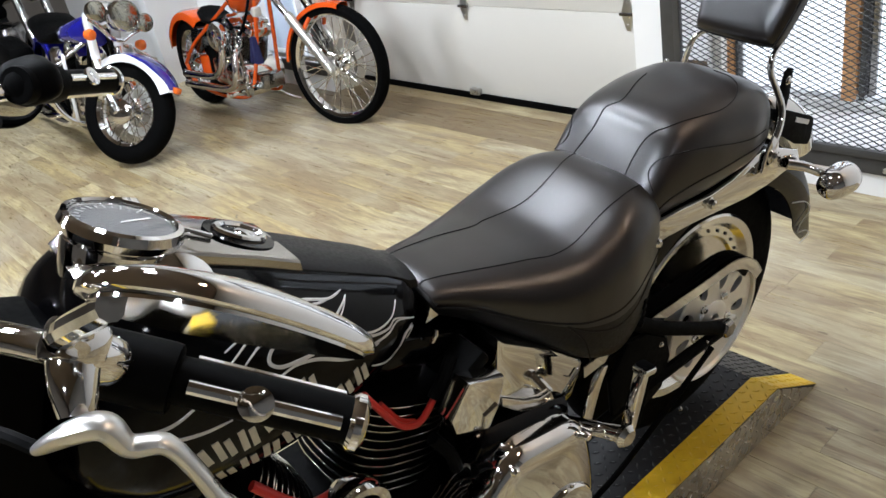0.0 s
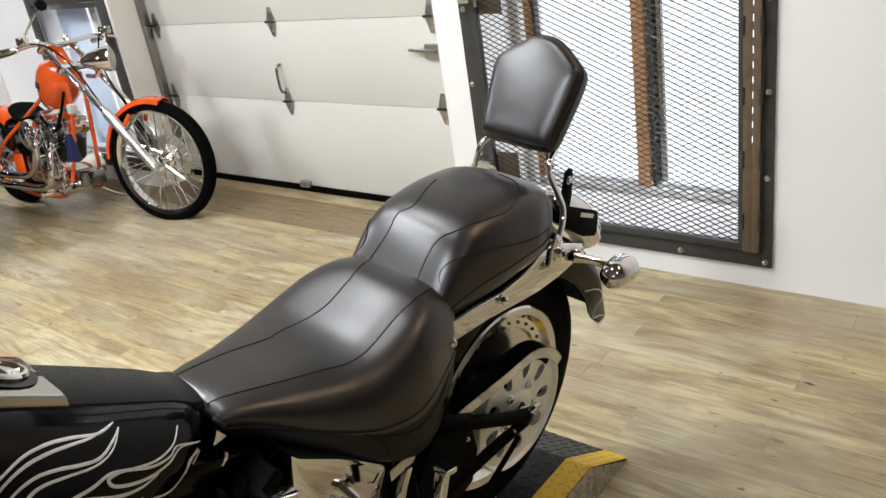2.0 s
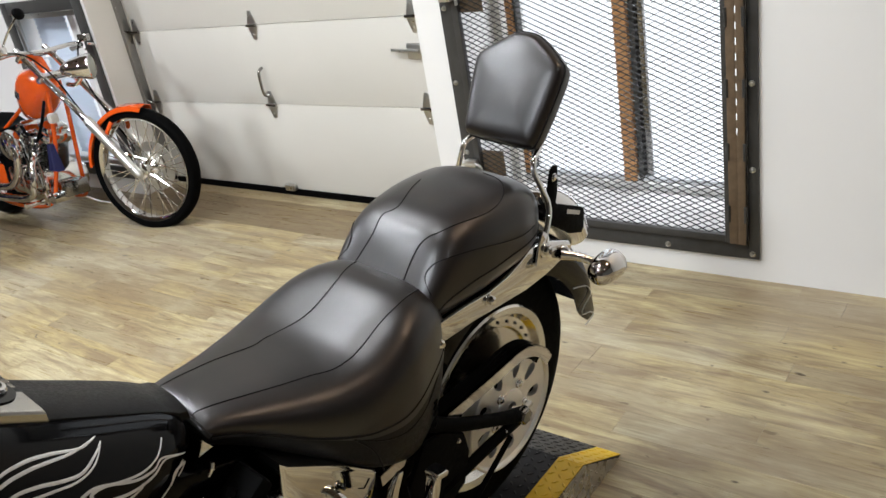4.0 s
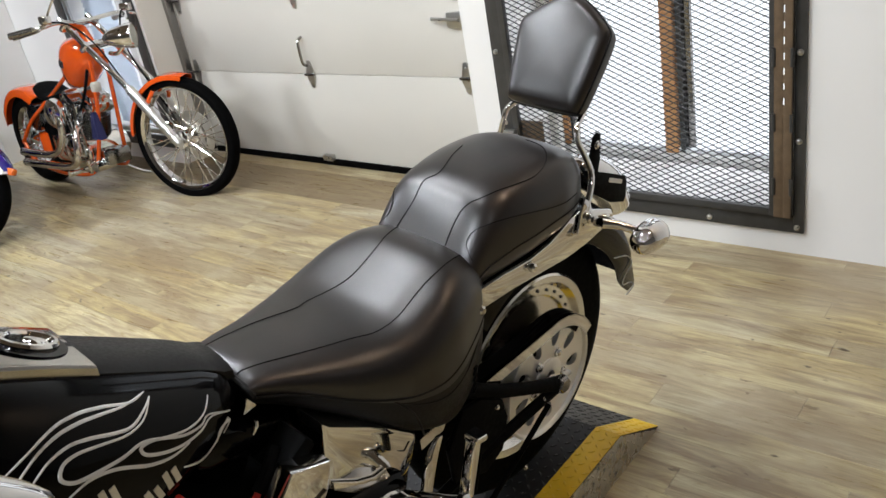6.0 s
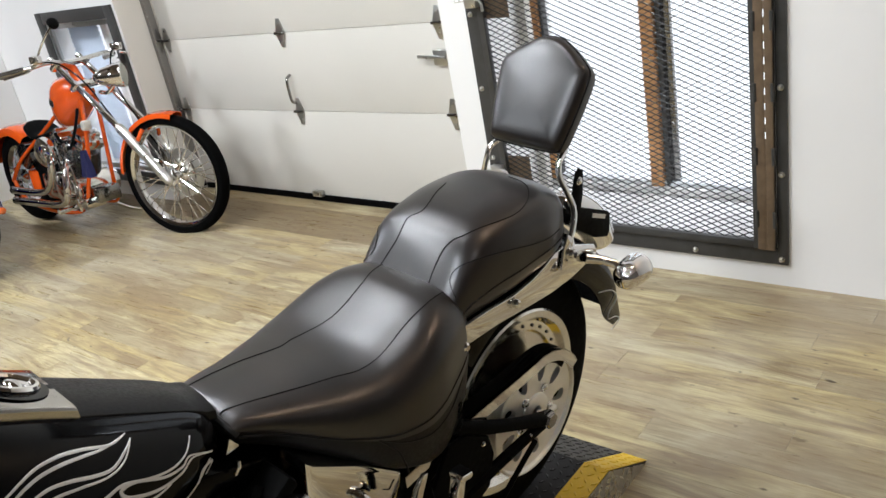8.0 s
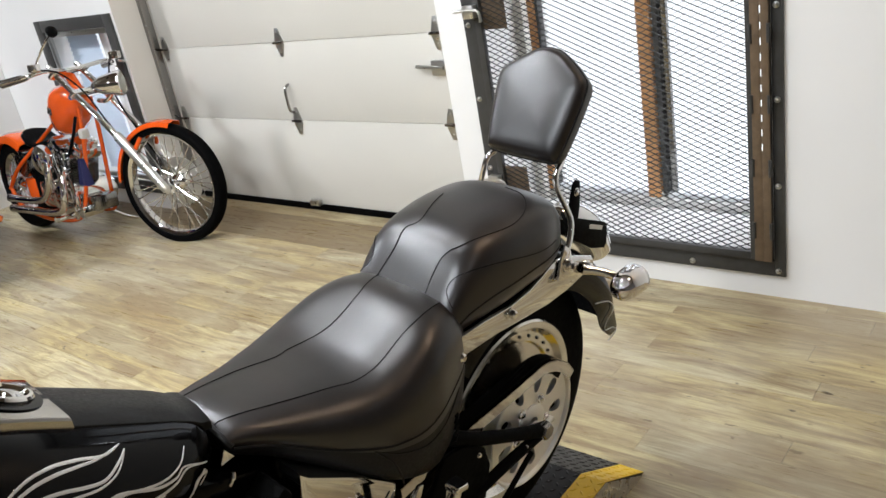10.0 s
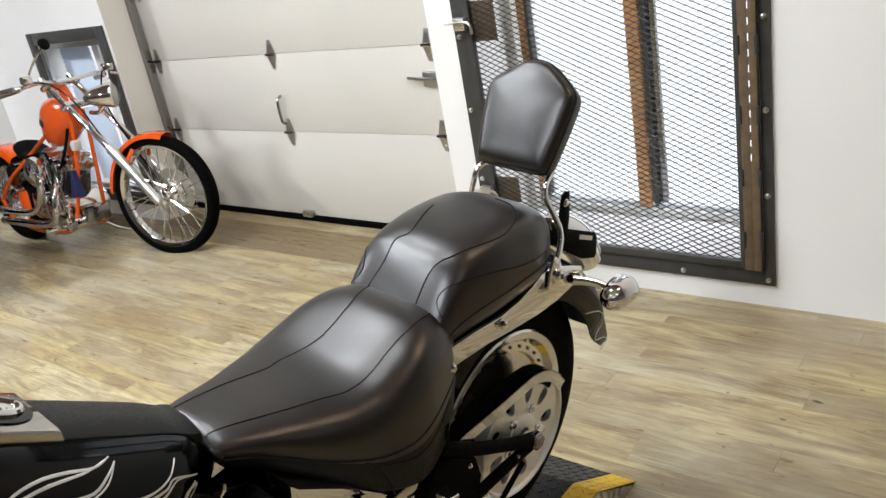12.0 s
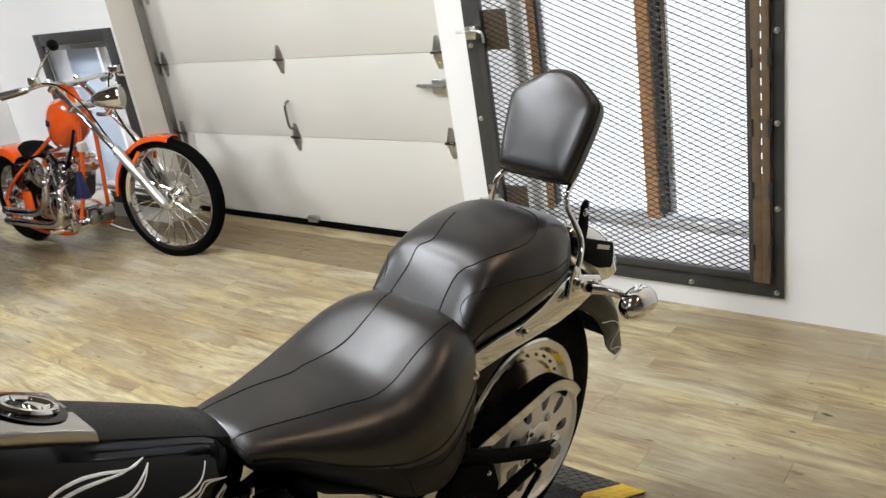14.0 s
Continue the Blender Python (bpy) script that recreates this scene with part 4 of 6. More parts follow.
# chrome oil tank under the seat and its trim
OT = [(0.605, 0.690), (0.590, 0.672), (0.496, 0.600), (0.423, 0.530), (0.425, 0.512), (0.449, 0.462), (0.485, 0.458), (0.545, 0.503), (0.630, 0.572), (0.611, 0.625)]
ot = part("oil_tank", slab(OT, 0.30, pose(0, 0.15, 0, 90, 0, 0), 0.006), CHROME, bike, "mirror chrome oil tank")
# flat crescent stands in for the bright reflection along the tank's rounded bottom
part("tank_lip", slab([(0.608, 0.574), (0.560, 0.534), (0.527, 0.516), (0.502, 0.514), (0.499, 0.499), (0.485, 0.481), (0.529, 0.493), (0.571, 0.518), (0.610, 0.558)], 0.005, pose(0, 0.156, 0, 90, 0, 0), 0.0018), POLISHED, ot, "polished crescent shaped as the bright reflection on the tank's lower lip")
for ry, l in ((40, 0.018), (-38, 0.016)):
    part("drain_slot", box(l, 0.0012, 0.0012, pose(0.455, 0.1505, 0.515, 0, ry, 0) @ pose(-l / 2 if ry > 0 else l / 2, 0, 0)), SATINBLACK, ot)
part("side_trim", slab([(0.377, 0.500), (0.388, 0.503), (0.410, 0.482), (0.428, 0.452), (0.440, 0.402), (0.432, 0.380), (0.419, 0.383), (0.406, 0.427), (0.392, 0.468)], 0.010, pose(0, 0.168, 0, 90, 0, 0), 0.003), CHROME, bike, "leaf-shaped chrome side trim")
part("side_trim", slab([(0.213, 0.427), (0.249, 0.449), (0.284, 0.434), (0.331, 0.414), (0.299, 0.421), (0.238, 0.415)], 0.008, pose(0, 0.128, 0, 90, 0, 0), 0.002), CHROME, bike, "chrome frame trim")
# clip and link between the tank and the seat nose
part("tank_clip", slab([(-0.011, -0.008), (0.012, -0.010), (0.002, 0.013)], 0.004, pose(0.683, 0.104, 0.757, 90, 0, 0), 0.0012), CHROME, bike)
part("tank_link", tube([(0.679, 0.102, 0.724), (0.683, 0.104, 0.715), (0.688, 0.102, 0.706)], [0.0035, 0.0042, 0.0035], 10), CHROME, bike)
for u, w in ((0.207, 0.43), (0.123, 0.198), (0.056, 0.341)):
    bolt(0.0042, 0.005, axis_to((u, 0.148, w), (0, 1, 0)), bike, "frame_bolt", CHROME)
# coil cover: bent chrome plate
cov = slab([(0.688, 0.677), (0.622, 0.649), (0.628, 0.625), (0.636, 0.600), (0.660, 0.566), (0.720, 0.598), (0.726, 0.628)], 0.035, pose(0, 0.182, 0, 90, 0, 0), 0.004)
cv = part("coil_cover", cov, CHROME, bike, "chrome coil cover")
part("cover_rib", slab([(0.640, 0.606), (0.662, 0.572), (0.672, 0.577), (0.668, 0.600)], 0.004, pose(0, 0.1855, 0, 90, 0, 0), 0.0015), CHROME, cv)
part("coil_bracket", box(0.07, 0.08, 0.03, pose(0.655, 0.11, 0.655, 0, 30, 0), 0.008), SATINBLACK, bike)

# primary cover with derby cover
def rounded(pts, per=6):
    out = []
    for i in range(len(pts)):
        a, b2, d = Vector(pts[i - 1]), Vector(pts[i]), Vector(pts[(i + 1) % len(pts)])
        for j in range(per):
            s = j / per
            out.append(a.lerp(b2, 0.5) * (1 - s) ** 2 + 2 * s * (1 - s) * b2 + s * s * b2.lerp(d, 0.5))
    return out


out = rounded([(0.455, 0.30), (0.463, 0.40), (0.485, 0.475), (0.56, 0.492), (0.655, 0.512), (0.71, 0.44), (0.92, 0.42), (1.0, 0.36), (1.0, 0.24), (0.92, 0.19), (0.60, 0.20), (0.46, 0.27)])
rings = []
cx = Vector((0.70, 0.34))
for k, v in ((1.01, 0.13), (1.01, 0.19), (0.99, 0.207), (0.93, 0.217), (0.8, 0.222), (0.4, 0.224), (0.05, 0.225)):
    rings.append([(cx.x + (p.x - cx.x) * k, v, cx.y + (p.y - cx.y) * k) for p in out])
pc = part("primary_cover", loft(rings), CHROME, bike, "polished chrome primary cover", 50)
part("derby_cover", lathe([(0.001, 0.010), (0.05, 0.009), (0.062, 0.006), (0.066, 0.0), (0.066, -0.008)], 40, wheel_frame(0.545, 0.224, 0.30)), CHROME, pc)
for u, w in ((0.487, 0.452), (0.645, 0.492), (0.80, 0.425), (0.93, 0.405)):
    bolt(0.009, 0.03, axis_to((u, 0.195, w - 0.004), (0, 1, 0)), pc, "bolt", CHROME)
# chrome starter cover coloured black, for the darkness that it mirrors
part("starter_cover", tube([(0.485, 0.14, 0.455), (0.50, 0.14, 0.462), (0.655, 0.14, 0.50), (0.67, 0.14, 0.503)], [0.02, 0.036, 0.036, 0.02], 24, None, 3), BLACK, bike)
# transmission and engine cases
part("gearbox", box(0.24, 0.22, 0.2, pose(0.56, 0.0, 0.40), 0.03), SATINBLACK, bike)
part("crankcase", box(0.34, 0.24, 0.26, pose(0.86, 0.0, 0.34), 0.05), SATINBLACK, bike)
# finned cylinders, black with bright fin edges
for u0, lean in ((0.80, -22), (0.97, 23)):
    m = pose(u0, 0, 0.42) @ pose(0, 0, 0, 0, lean, 0)
    cyl = part("cylinder", tube([m @ Vector((0, 0, 0)), m @ Vector((0, 0, 0.28))], 0.062, 24, None, 1), SATINBLACK, bike, "black finned engine cylinder")
    for i in range(11):
        z = 0.05 + i * 0.0155
        rr = 0.098 if i < 8 else 0.104
        outl = [(math.copysign(abs(math.cos(a)) ** 0.7, math.cos(a)) * rr, math.copysign(abs(math.sin(a)) ** 0.7, math.sin(a)) * rr * 1.08) for a in (2 * math.pi * j / 36 for j in range(36))]
        part("fin", slab(outl, 0.004, m @ pose(0, 0, z), 0.0008), SATINBLACK, cyl)
        part("fin_edge", tube([m @ Vector((x, y, z + 0.004)) for x, y in outl] + [m @ Vector((*outl[0], z + 0.004))], 0.0009, 5, None, 1), POLISHED, cyl)
    part("rocker_box", box(0.17, 0.19, 0.06, m @ pose(0, 0, 0.285), 0.02), BLACK, cyl, "black rocker box")
# spark plug cables, horn disc, plug
part("spark_cable", tube([(0.825, 0.125, 0.712), (0.787, 0.13, 0.633), (0.758, 0.13, 0.607), (0.738, 0.13, 0.610), (0.715, 0.13, 0.635)], 0.0052, 10), REDWIRE, bike, "red spark plug cable")
part("spark_cable", tube([(0.79, 0.10, 0.65), (0.770, 0.112, 0.612), (0.748, 0.118, 0.598)], 0.0052, 10), REDWIRE, bike)
part("spark_cable", tube([(1.0, 0.11, 0.66), (0.95, 0.135, 0.60), (0.90, 0.135, 0.585)], 0.0075, 10), REDWIRE, bike)
part("cable_boot", tube([(0.718, 0.13, 0.632), (0.692, 0.125, 0.652), (0.665, 0.112, 0.668)], 0.0105, 10), PLASTIC, bike)
part("throttle_cable", tube([(0.735, 0.14, 0.57), (0.715, 0.15, 0.53), (0.705, 0.15, 0.49)], 0.011, 10), PLASTIC, bike)
horn = part("horn_cover", lathe([(0.001, 0.012), (0.03, 0.011), (0.036, 0.013), (0.043, 0.010), (0.046, 0.0), (0.044, -0.02), (0.02, -0.05)], 36, wheel_frame(0.895, 0.19, 0.593)), CHROME, bike, "round chrome horn cover")
part("inlay", lathe([(0.029, 0.0118), (0.029, 0.0135), (0.001, 0.0145)], 30, wheel_frame(0.895, 0.19, 0.593)), SATINBLACK, horn)

# fuel tank: superellipse sections along the bike
T_TOP = [(0.675, 0.79), (0.70, 0.812), (0.75, 0.846), (0.83, 0.898), (0.92, 0.955), (1.0, 0.996), (1.06, 1.008), (1.11, 0.99), (1.15, 0.945), (1.18, 0.885), (1.20, 0.83)]
T_BOT = [(0.675, 0.735), (0.70, 0.718), (0.75, 0.698), (0.82, 0.682), (0.90, 0.670), (0.96, 0.666), (1.03, 0.678), (1.10, 0.69), (1.16, 0.735), (1.185, 0.775), (1.20, 0.80)]
T_HALF = [(0.675, 0.04), (0.685, 0.07), (0.72, 0.100), (0.78, 0.124), (0.86, 0.146), (0.95, 0.160), (1.03, 0.162), (1.11, 0.152), (1.165, 0.122), (1.185, 0.09), (1.20, 0.04)]


def tank_ring(u, n=48, grow=0.0):
    t, lo, h = interp(u, T_TOP), interp(u, T_BOT), interp(u, T_HALF)
    mid = lo + (t - lo) * 0.42
    pts = []
    for j in range(n):
        a = 2 * math.pi * j / n
        c, s = math.cos(a), math.sin(a)
        w = (t - mid) if s > 0 else (mid - lo)
        pts.append((u, (h + grow) * math.copysign(abs(c) ** 0.8, c), mid + (w + grow) * math.copysign(abs(s) ** 0.9, s)))
    return pts


def tank_v(u, w, grow=0.0015):
    """Where the left flank of the tank lies at (u, w)."""
    t, lo, h = interp(u, T_TOP), interp(u, T_BOT), interp(u, T_HALF)
    mid = lo + (t - lo) * 0.42
    s = (w - mid) / ((t - mid) if w > mid else (mid - lo))
    s = min(abs(s), 0.999) ** (1 / 0.9)
    return h * (1 - s * s) ** 0.4 + grow


tank = part("fuel_tank", loft([tank_ring(0.675 + 0.525 * (1 - math.cos(math.pi * i / 44)) / 2) for i in range(45)]), BLACK, bike, "gloss black fuel tank with silver flames", 60)


def flame(rows, r=0.0023):
    pts = [Vector((u, 0, w)) for u, w in rows]
    path = rod_path(pts, 6)
    pts = [Vector((p.x, tank_v(p.x, p.z, 0.0004), p.z)) for p in path]
    n = len(pts)
    rings = []
    for i, p in enumerate(pts):
        w = r * (0.35 + 0.65 * math.sin(math.pi * (i + 0.5) / n))
        d = (pts[min(i + 1, n - 1)] - pts[max(i - 1, 0)]).normalized()
        e = 0.004
        du = (tank_v(p.x + e, p.z, 0) - tank_v(p.x - e, p.z, 0)) / (2 * e)
        dw = (tank_v(p.x, p.z + e, 0) - tank_v(p.x, p.z - e, 0)) / (2 * e)
        nrm = Vector((-du, 1, -dw)).normalized()
        side = d.cross(nrm).normalized() * w
        rings.append([p - side + nrm * 0.0002, p + nrm * 0.0007, p + side + nrm * 0.0002, p + side - nrm * 0.0015, p - side - nrm * 0.0015])
    part("flame_line", loft(rings), SILVERLINE, tank)


FLAMES = [
    [(0.99, 0.905), (0.934, 0.911), (0.899, 0.904), (0.867, 0.889), (0.834, 0.870), (0.809, 0.863)],
    [(0.99, 0.890), (0.955, 0.902), (0.926, 0.903), (0.898, 0.896), (0.871, 0.885), (0.843, 0.873), (0.809, 0.863)],
    [(0.974, 0.880), (0.949, 0.889), (0.922, 0.888), (0.897, 0.878), (0.872, 0.864), (0.848, 0.854), (0.822, 0.855), (0.807, 0.857)],
    [(0.807, 0.857), (0.832, 0.849), (0.859, 0.852), (0.890, 0.865), (0.918, 0.876), (0.937, 0.877), (0.946, 0.866), (0.935, 0.853), (0.91, 0.845), (0.874, 0.836), (0.845, 0.832), (0.813, 0.813), (0.781, 0.798), (0.753, 0.795), (0.732, 0.804)],
    [(0.708, 0.760), (0.745, 0.788), (0.764, 0.787), (0.792, 0.797), (0.828, 0.822), (0.847, 0.829), (0.852, 0.826), (0.846, 0.815), (0.821, 0.798), (0.796, 0.787), (0.767, 0.781), (0.742, 0.783), (0.708, 0.760)],
    [(0.947, 0.842), (0.918, 0.843), (0.886, 0.830), (0.848, 0.802), (0.817, 0.787), (0.788, 0.782)],
    [(0.807, 0.758), (0.779, 0.737), (0.761, 0.733), (0.731, 0.751), (0.715, 0.755)],
    [(0.745, 0.737), (0.738, 0.752), (0.722, 0.752), (0.712, 0.744), (0.728, 0.735)],
    [(1.127, 0.875), (1.107, 0.863), (1.071, 0.859), (1.034, 0.870)],
    [(1.10, 0.852), (1.076, 0.840), (1.043, 0.831), (1.009, 0.827)],
    [(1.084, 0.895), (1.057, 0.891), (1.03, 0.895)],
]
for rows in FLAMES:
    flame(rows)


# cream lettering drawn as plain bars on the flank
def tank_bar(u, w, length, height, tilt):
    a = radians(tilt)
    pts = []
    for x, y in ((-length / 2, -height / 2), (length / 2, -height / 2), (length / 2, height / 2), (-length / 2, height / 2)):
        uu, ww = u + x * math.cos(a) - y * math.sin(a), w + x * math.sin(a) + y * math.cos(a)
        pts.append(Vector((uu, tank_v(uu, ww, 0.001), ww)))
    bm = bmesh.new()
    loft([[p + Vector((0, -0.002, 0)) for p in pts], [p + Vector((0, 0.0004, 0)) for p in pts]], True, bm)
    part("lettering_bar", bm, CREAM, tank)


# two plain slanted strokes in place of each letter
for i in range(6):
    u, w = 1.057 - i * 0.030, 0.797 + (0.004 if i > 2 else -0.004) * (i % 3)
    tank_bar(u + 0.007, w, 0.0085, 0.034, -14 + 5 * (i % 3))
    tank_bar(u - 0.006, w - 0.003, 0.0085, 0.030, -14 + 5 * (i % 3))
for i in range(8):
    u, w = 1.03 - i * 0.029, 0.737 + 0.0035 * i
    tank_bar(u + 0.007, w, 0.0085, 0.031, -14 + 5 * (i % 3))
    tank_bar(u - 0.006, w - 0.002, 0.0085, 0.027, -14 + 5 * (i % 3))

# leather strap, chrome dash console, speedometer, switch, caps
def strip(u0, u1, half, lift, material, name, label, n=14, ends=1.0, taper=1.0):
    rings = []
    for i in range(n + 1):
        u = u0 + (u1 - u0) * i / n
        s = i / n
        hw = half * (taper + (1 - taper) * s)
        t = interp(u, T_TOP)
        k = min(1.0, 4 * min(s, 1 - s) + 0.35) if ends < 1 else 1.0
        ring = [(u, v * hw, t - 0.02 + 0.0 * v) for v in (-1, 1)]
        ring += [(u, hw * c, t + lift * k * (1 - abs(c) ** 3) - 0.006 * abs(c) ** 2) for c in (1, 0.85, 0.5, 0.0, -0.5, -0.85, -1)]
        rings.append(ring)
    return part(name, loft(rings), material, bike, label, 40)


strip(0.668, 0.858, 0.064, 0.010, STRAP, "tank_strap", "black leather tank strap", 14, 1.0, 0.82)
CONSOLE = metal("brushed_console_chrome", (0.42, 0.40, 0.38), 0.13, 0.04)


def console_plate():
    rings = []
    for i in range(19):
        u = 0.843 + 0.245 * i / 18
        t = interp(u, T_TOP)
        h = 0.064 - 0.012 * max(0, i - 12) / 6
        rings.append([(u, c * h, t + d) for c, d in ((-1, -0.03), (1, -0.03), (1, 0.003), (0.97, 0.007), (0.9, 0.0085), (0, 0.0095), (-0.9, 0.0085), (-0.97, 0.007), (-1, 0.003))])
    return part("dash_console", loft(rings), CONSOLE, bike, "polished flat chrome tank console", 25)


dash = console_plate()
bolt(0.010, 0.004, axis_to((0.993, 0.064, 0.969), (0, 1, 0)), dash, "screw", SATINBLACK)
sm = pose(1.022, 0, interp(1.02, T_TOP) + 0.006) @ pose(0, 0, 0, 0, -29, 0)
sp = part("speedometer", lathe([(0.05, -0.075), (0.060, -0.05), (0.062, -0.002), (0.059, 0.001), (0.059, 0.004), (0.066, 0.005), (0.069, 0.014), (0.066, 0.024), (0.060, 0.026), (0.058, 0.022), (0.057, 0.016), (0.001, 0.015)], 48, sm), CHROME, bike, "round speedometer in a chrome bezel")
part("dial", lathe([(0.0565, 0.0155), (0.0565, 0.0165), (0.001, 0.0165)], 40, sm), dull("dark_dial", (0.05, 0.052, 0.055), 0.4), sp)
for i in range(24):
    a = radians(-130 + i * 260 / 23)
    part("dial_tick", box(0.009 if i % 2 == 0 else 0.005, 0.0014, 0.0008, sm @ pose(0, 0, 0.0172) @ pose(0, 0, 0, 0, 0, math.degrees(a)) @ pose(0.049, 0, 0)), PEARL, sp)
part("needle", box(0.045, 0.002, 0.001, sm @ pose(0, 0, 0.018) @ pose(0, 0, 0, 0, 0, 205) @ pose(0.02, 0, 0)), PEARL, sp)
gl = part("dial_glass", lathe([(0.058, 0.021), (0.058, 0.0225), (0.001, 0.024)], 40, sm), DIALGLASS, sp)
gl.visible_shadow = False
km = pose(0.889, 0, interp(0.889, T_TOP) + 0.008) @ pose(0, 0, 0, 0, -33, 0)
part("ignition_recess", lathe([(0.030, 0.0), (0.046, 0.001), (0.046, 0.003), (0.032, 0.0035)], 36, km), BLACK, dash)
ring_pts = [km @ Vector((0.032 * math.cos(a), 0.024 * math.sin(a), 0.0045)) for a in (2 * math.pi * j / 24 for j in range(25))]
part("ignition_ring", tube(ring_pts, 0.0055, 8, None, 1), CHROME, dash)
part("ignition_switch", lathe([(0.017, 0.0), (0.016, 0.004), (0.012, 0.007), (0.001, 0.008)], 24, km @ pose(-0.010, 0, 0.001)), CHROME, dash)
part("console_trim", box(0.05, 0.008, 0.006, km @ pose(0.07, 0.012, 0.003, 0, 0, -25), 0.002), CHROME, dash)
for u, s in ((1.075, 1), (1.08, -1)):
    part("tank_cap", lathe([(0.034, 0.0), (0.036, 0.01), (0.03, 0.018), (0.001, 0.021)], 30, pose(1.0, s * 0.105, interp(1.0, T_TOP) - 0.012) @ pose(0, 0, 0, -s * 25, -25, 0)), CHROME, tank)

# handlebar, grips, levers, mirrors
LG0, LG1 = Vector((1.0944, 0.3796, 1.0978)), Vector((1.0003, 0.4588, 1.045))
RG0, RG1 = Vector((0.972, -0.30, 1.094)), Vector((0.882, -0.380, 1.046))
part("handlebar", tube([LG1, LG0, (1.165, 0.29, 1.12), (1.235, 0.14, 1.10), (1.25, 0.0, 1.09), (1.22, -0.14, 1.11), (1.10, -0.24, 1.125), RG0, RG1], 0.0125, 14), CHROME, bike, "chrome handlebar")


def grip_set(a, c, left):
    d = (c - a).normalized()
    g = part("hand_grip", tube([a, a + d * 0.01, c - d * 0.006, c], [0.016, 0.0178, 0.0178, 0.015], 20, None, 4), PLASTIC, bike, "black rubber grip with chrome bands")
    up = Vector((0.35, 0.75, 0.55) if left else (0.29, 0.82, 0.50)).normalized()
    side = (up - d * up.dot(d)).normalized()
    for k in (-1, 0, 1):
        q = (Matrix.Rotation(radians(120 * k), 3, d) @ side) * 0.0160
        part("chrome_band", tube([a + d * 0.012 + q, c - d * 0.012 + q], 0.0056, 10), CHROME, g)
    part("grip_medallion", lathe([(0.013, 0.0), (0.013, 0.004), (0.009, 0.006), (0.001, 0.0065)], 20, axis_to(a.lerp(c, 0.45) + side * 0.018, side)), CHROME, g)
    part("grip_flange", lathe([(0.019, 0.0), (0.0215, 0.003), (0.0215, 0.009), (0.016, 0.013), (0.001, 0.014)], 24, axis_to(c - d * 0.006, d)), CHROME, g)
    part("switch_housing", tube([a - d * 0.075, a - d * 0.07, a - d * 0.005, a], [0.018, 0.025, 0.026, 0.02], 16, None, 4), SATINBLACK, bike)
    return d


d = grip_set(LG0, LG1, True)
part("clutch_perch", tube([LG0 - d * 0.06, (1.1347, 0.4095, 1.1616), (1.1515, 0.4263, 1.1826), (1.1641, 0.4473, 1.1616)], [0.020, 0.017, 0.016, 0.011], 12), CHROME, bike, "chrome clutch perch")
part("perch_clamp", box(0.03, 0.035, 0.03, pose(1.1473, 0.4221, 1.191, 20, 30, 40), 0.008), CHROME, bike)
part("perch_bolt", tube([(1.1372, 0.4179, 1.1826), (1.1456, 0.4389, 1.212)], 0.007, 10), CHROME, bike)
part("clutch_lever", tube([(1.1893, 0.4515, 1.1574), (1.1708, 0.4658, 1.1683), (1.1557, 0.4742, 1.1683), (1.149, 0.4809, 1.1532), (1.1322, 0.4893, 1.1481), (1.1238, 0.4977, 1.1263), (1.1171, 0.5061, 1.1011), (1.1011, 0.5187, 1.0776), (1.0801, 0.5313, 1.065)], [0.006, 0.012, 0.014, 0.011, 0.010, 0.009, 0.009, 0.009, 0.010], 12, None, 8, 0.6), SATIN, bike, "satin aluminium clutch lever")
part("clutch_cable", tube([(1.1893, 0.4515, 1.1574), (1.2061, 0.4221, 1.1616), (1.2313, 0.3465, 1.128), (1.2481, 0.2709, 1.0356)], 0.0045, 8), PLASTIC, bike)
d = grip_set(RG0, RG1, False)
part("master_cylinder", box(0.07, 0.075, 0.055, Matrix.Translation(RG0 + Vector((0.03, 0.02, 0.02))), 0.024, None, 4), SATINBLACK, bike)
part("brake_lever", tube([(0.985, -0.335, 1.080), (0.988, -0.342, 1.064), (0.997, -0.343, 1.052), (1.014, -0.340, 1.046), (1.034, -0.338, 1.048), (1.05, -0.335, 1.055)], [0.005, 0.004, 0.004, 0.005, 0.008, 0.009], 10), SATINBLACK, bike)


def mirror(stem, centre, x_dir, up_dir, size=1.0):
    """A teardrop mirror in a chrome shell on a curved stem."""
    X = Vector(x_dir).normalized()
    Z = Vector(up_dir)
    Z = (Z - X * Z.dot(X)).normalized()
    Y = Z.cross(X)
    m = Matrix((X, Y, Z)).transposed().to_4x4()
    m.translation = centre
    outl = []
    for j in range(40):
        a = 2 * math.pi * j / 40
        x = 0.083 * math.cos(a)
        outl.append((x * size, (0.036 - 0.16 * x) * math.sin(a) * size))
    rings = [[m @ Vector((x * k, y * k, h)) for x, y in outl] for k, h in ((0.93, -0.003), (1.0, -0.0015), (1.0, 0.002), (0.96, 0.006), (0.8, 0.010), (0.5, 0.0135), (0.1, 0.0145))]
    mir = part("mirror", loft(rings), CHROME, bike, "chrome teardrop mirror", 50)
    part("mirror_glass", loft([[m @ Vector((x * 0.92, y * 0.92, h)) for x, y in outl] for h in (-0.0048, -0.0032)]), CHROME, mir)
    part("mirror_stem", tube(stem, [0.008, 0.0065, 0.006], 10), CHROME, bike)


mirror([(1.1456, 0.4221, 1.1868), (1.1614, 0.5247, 1.2673), (1.1447, 0.5759, 1.3034)], Vector((1.0989, 0.5805, 1.2721)), (-0.188, 0.04, -0.155), (-0.70, -0.525, 0.54), 0.83)

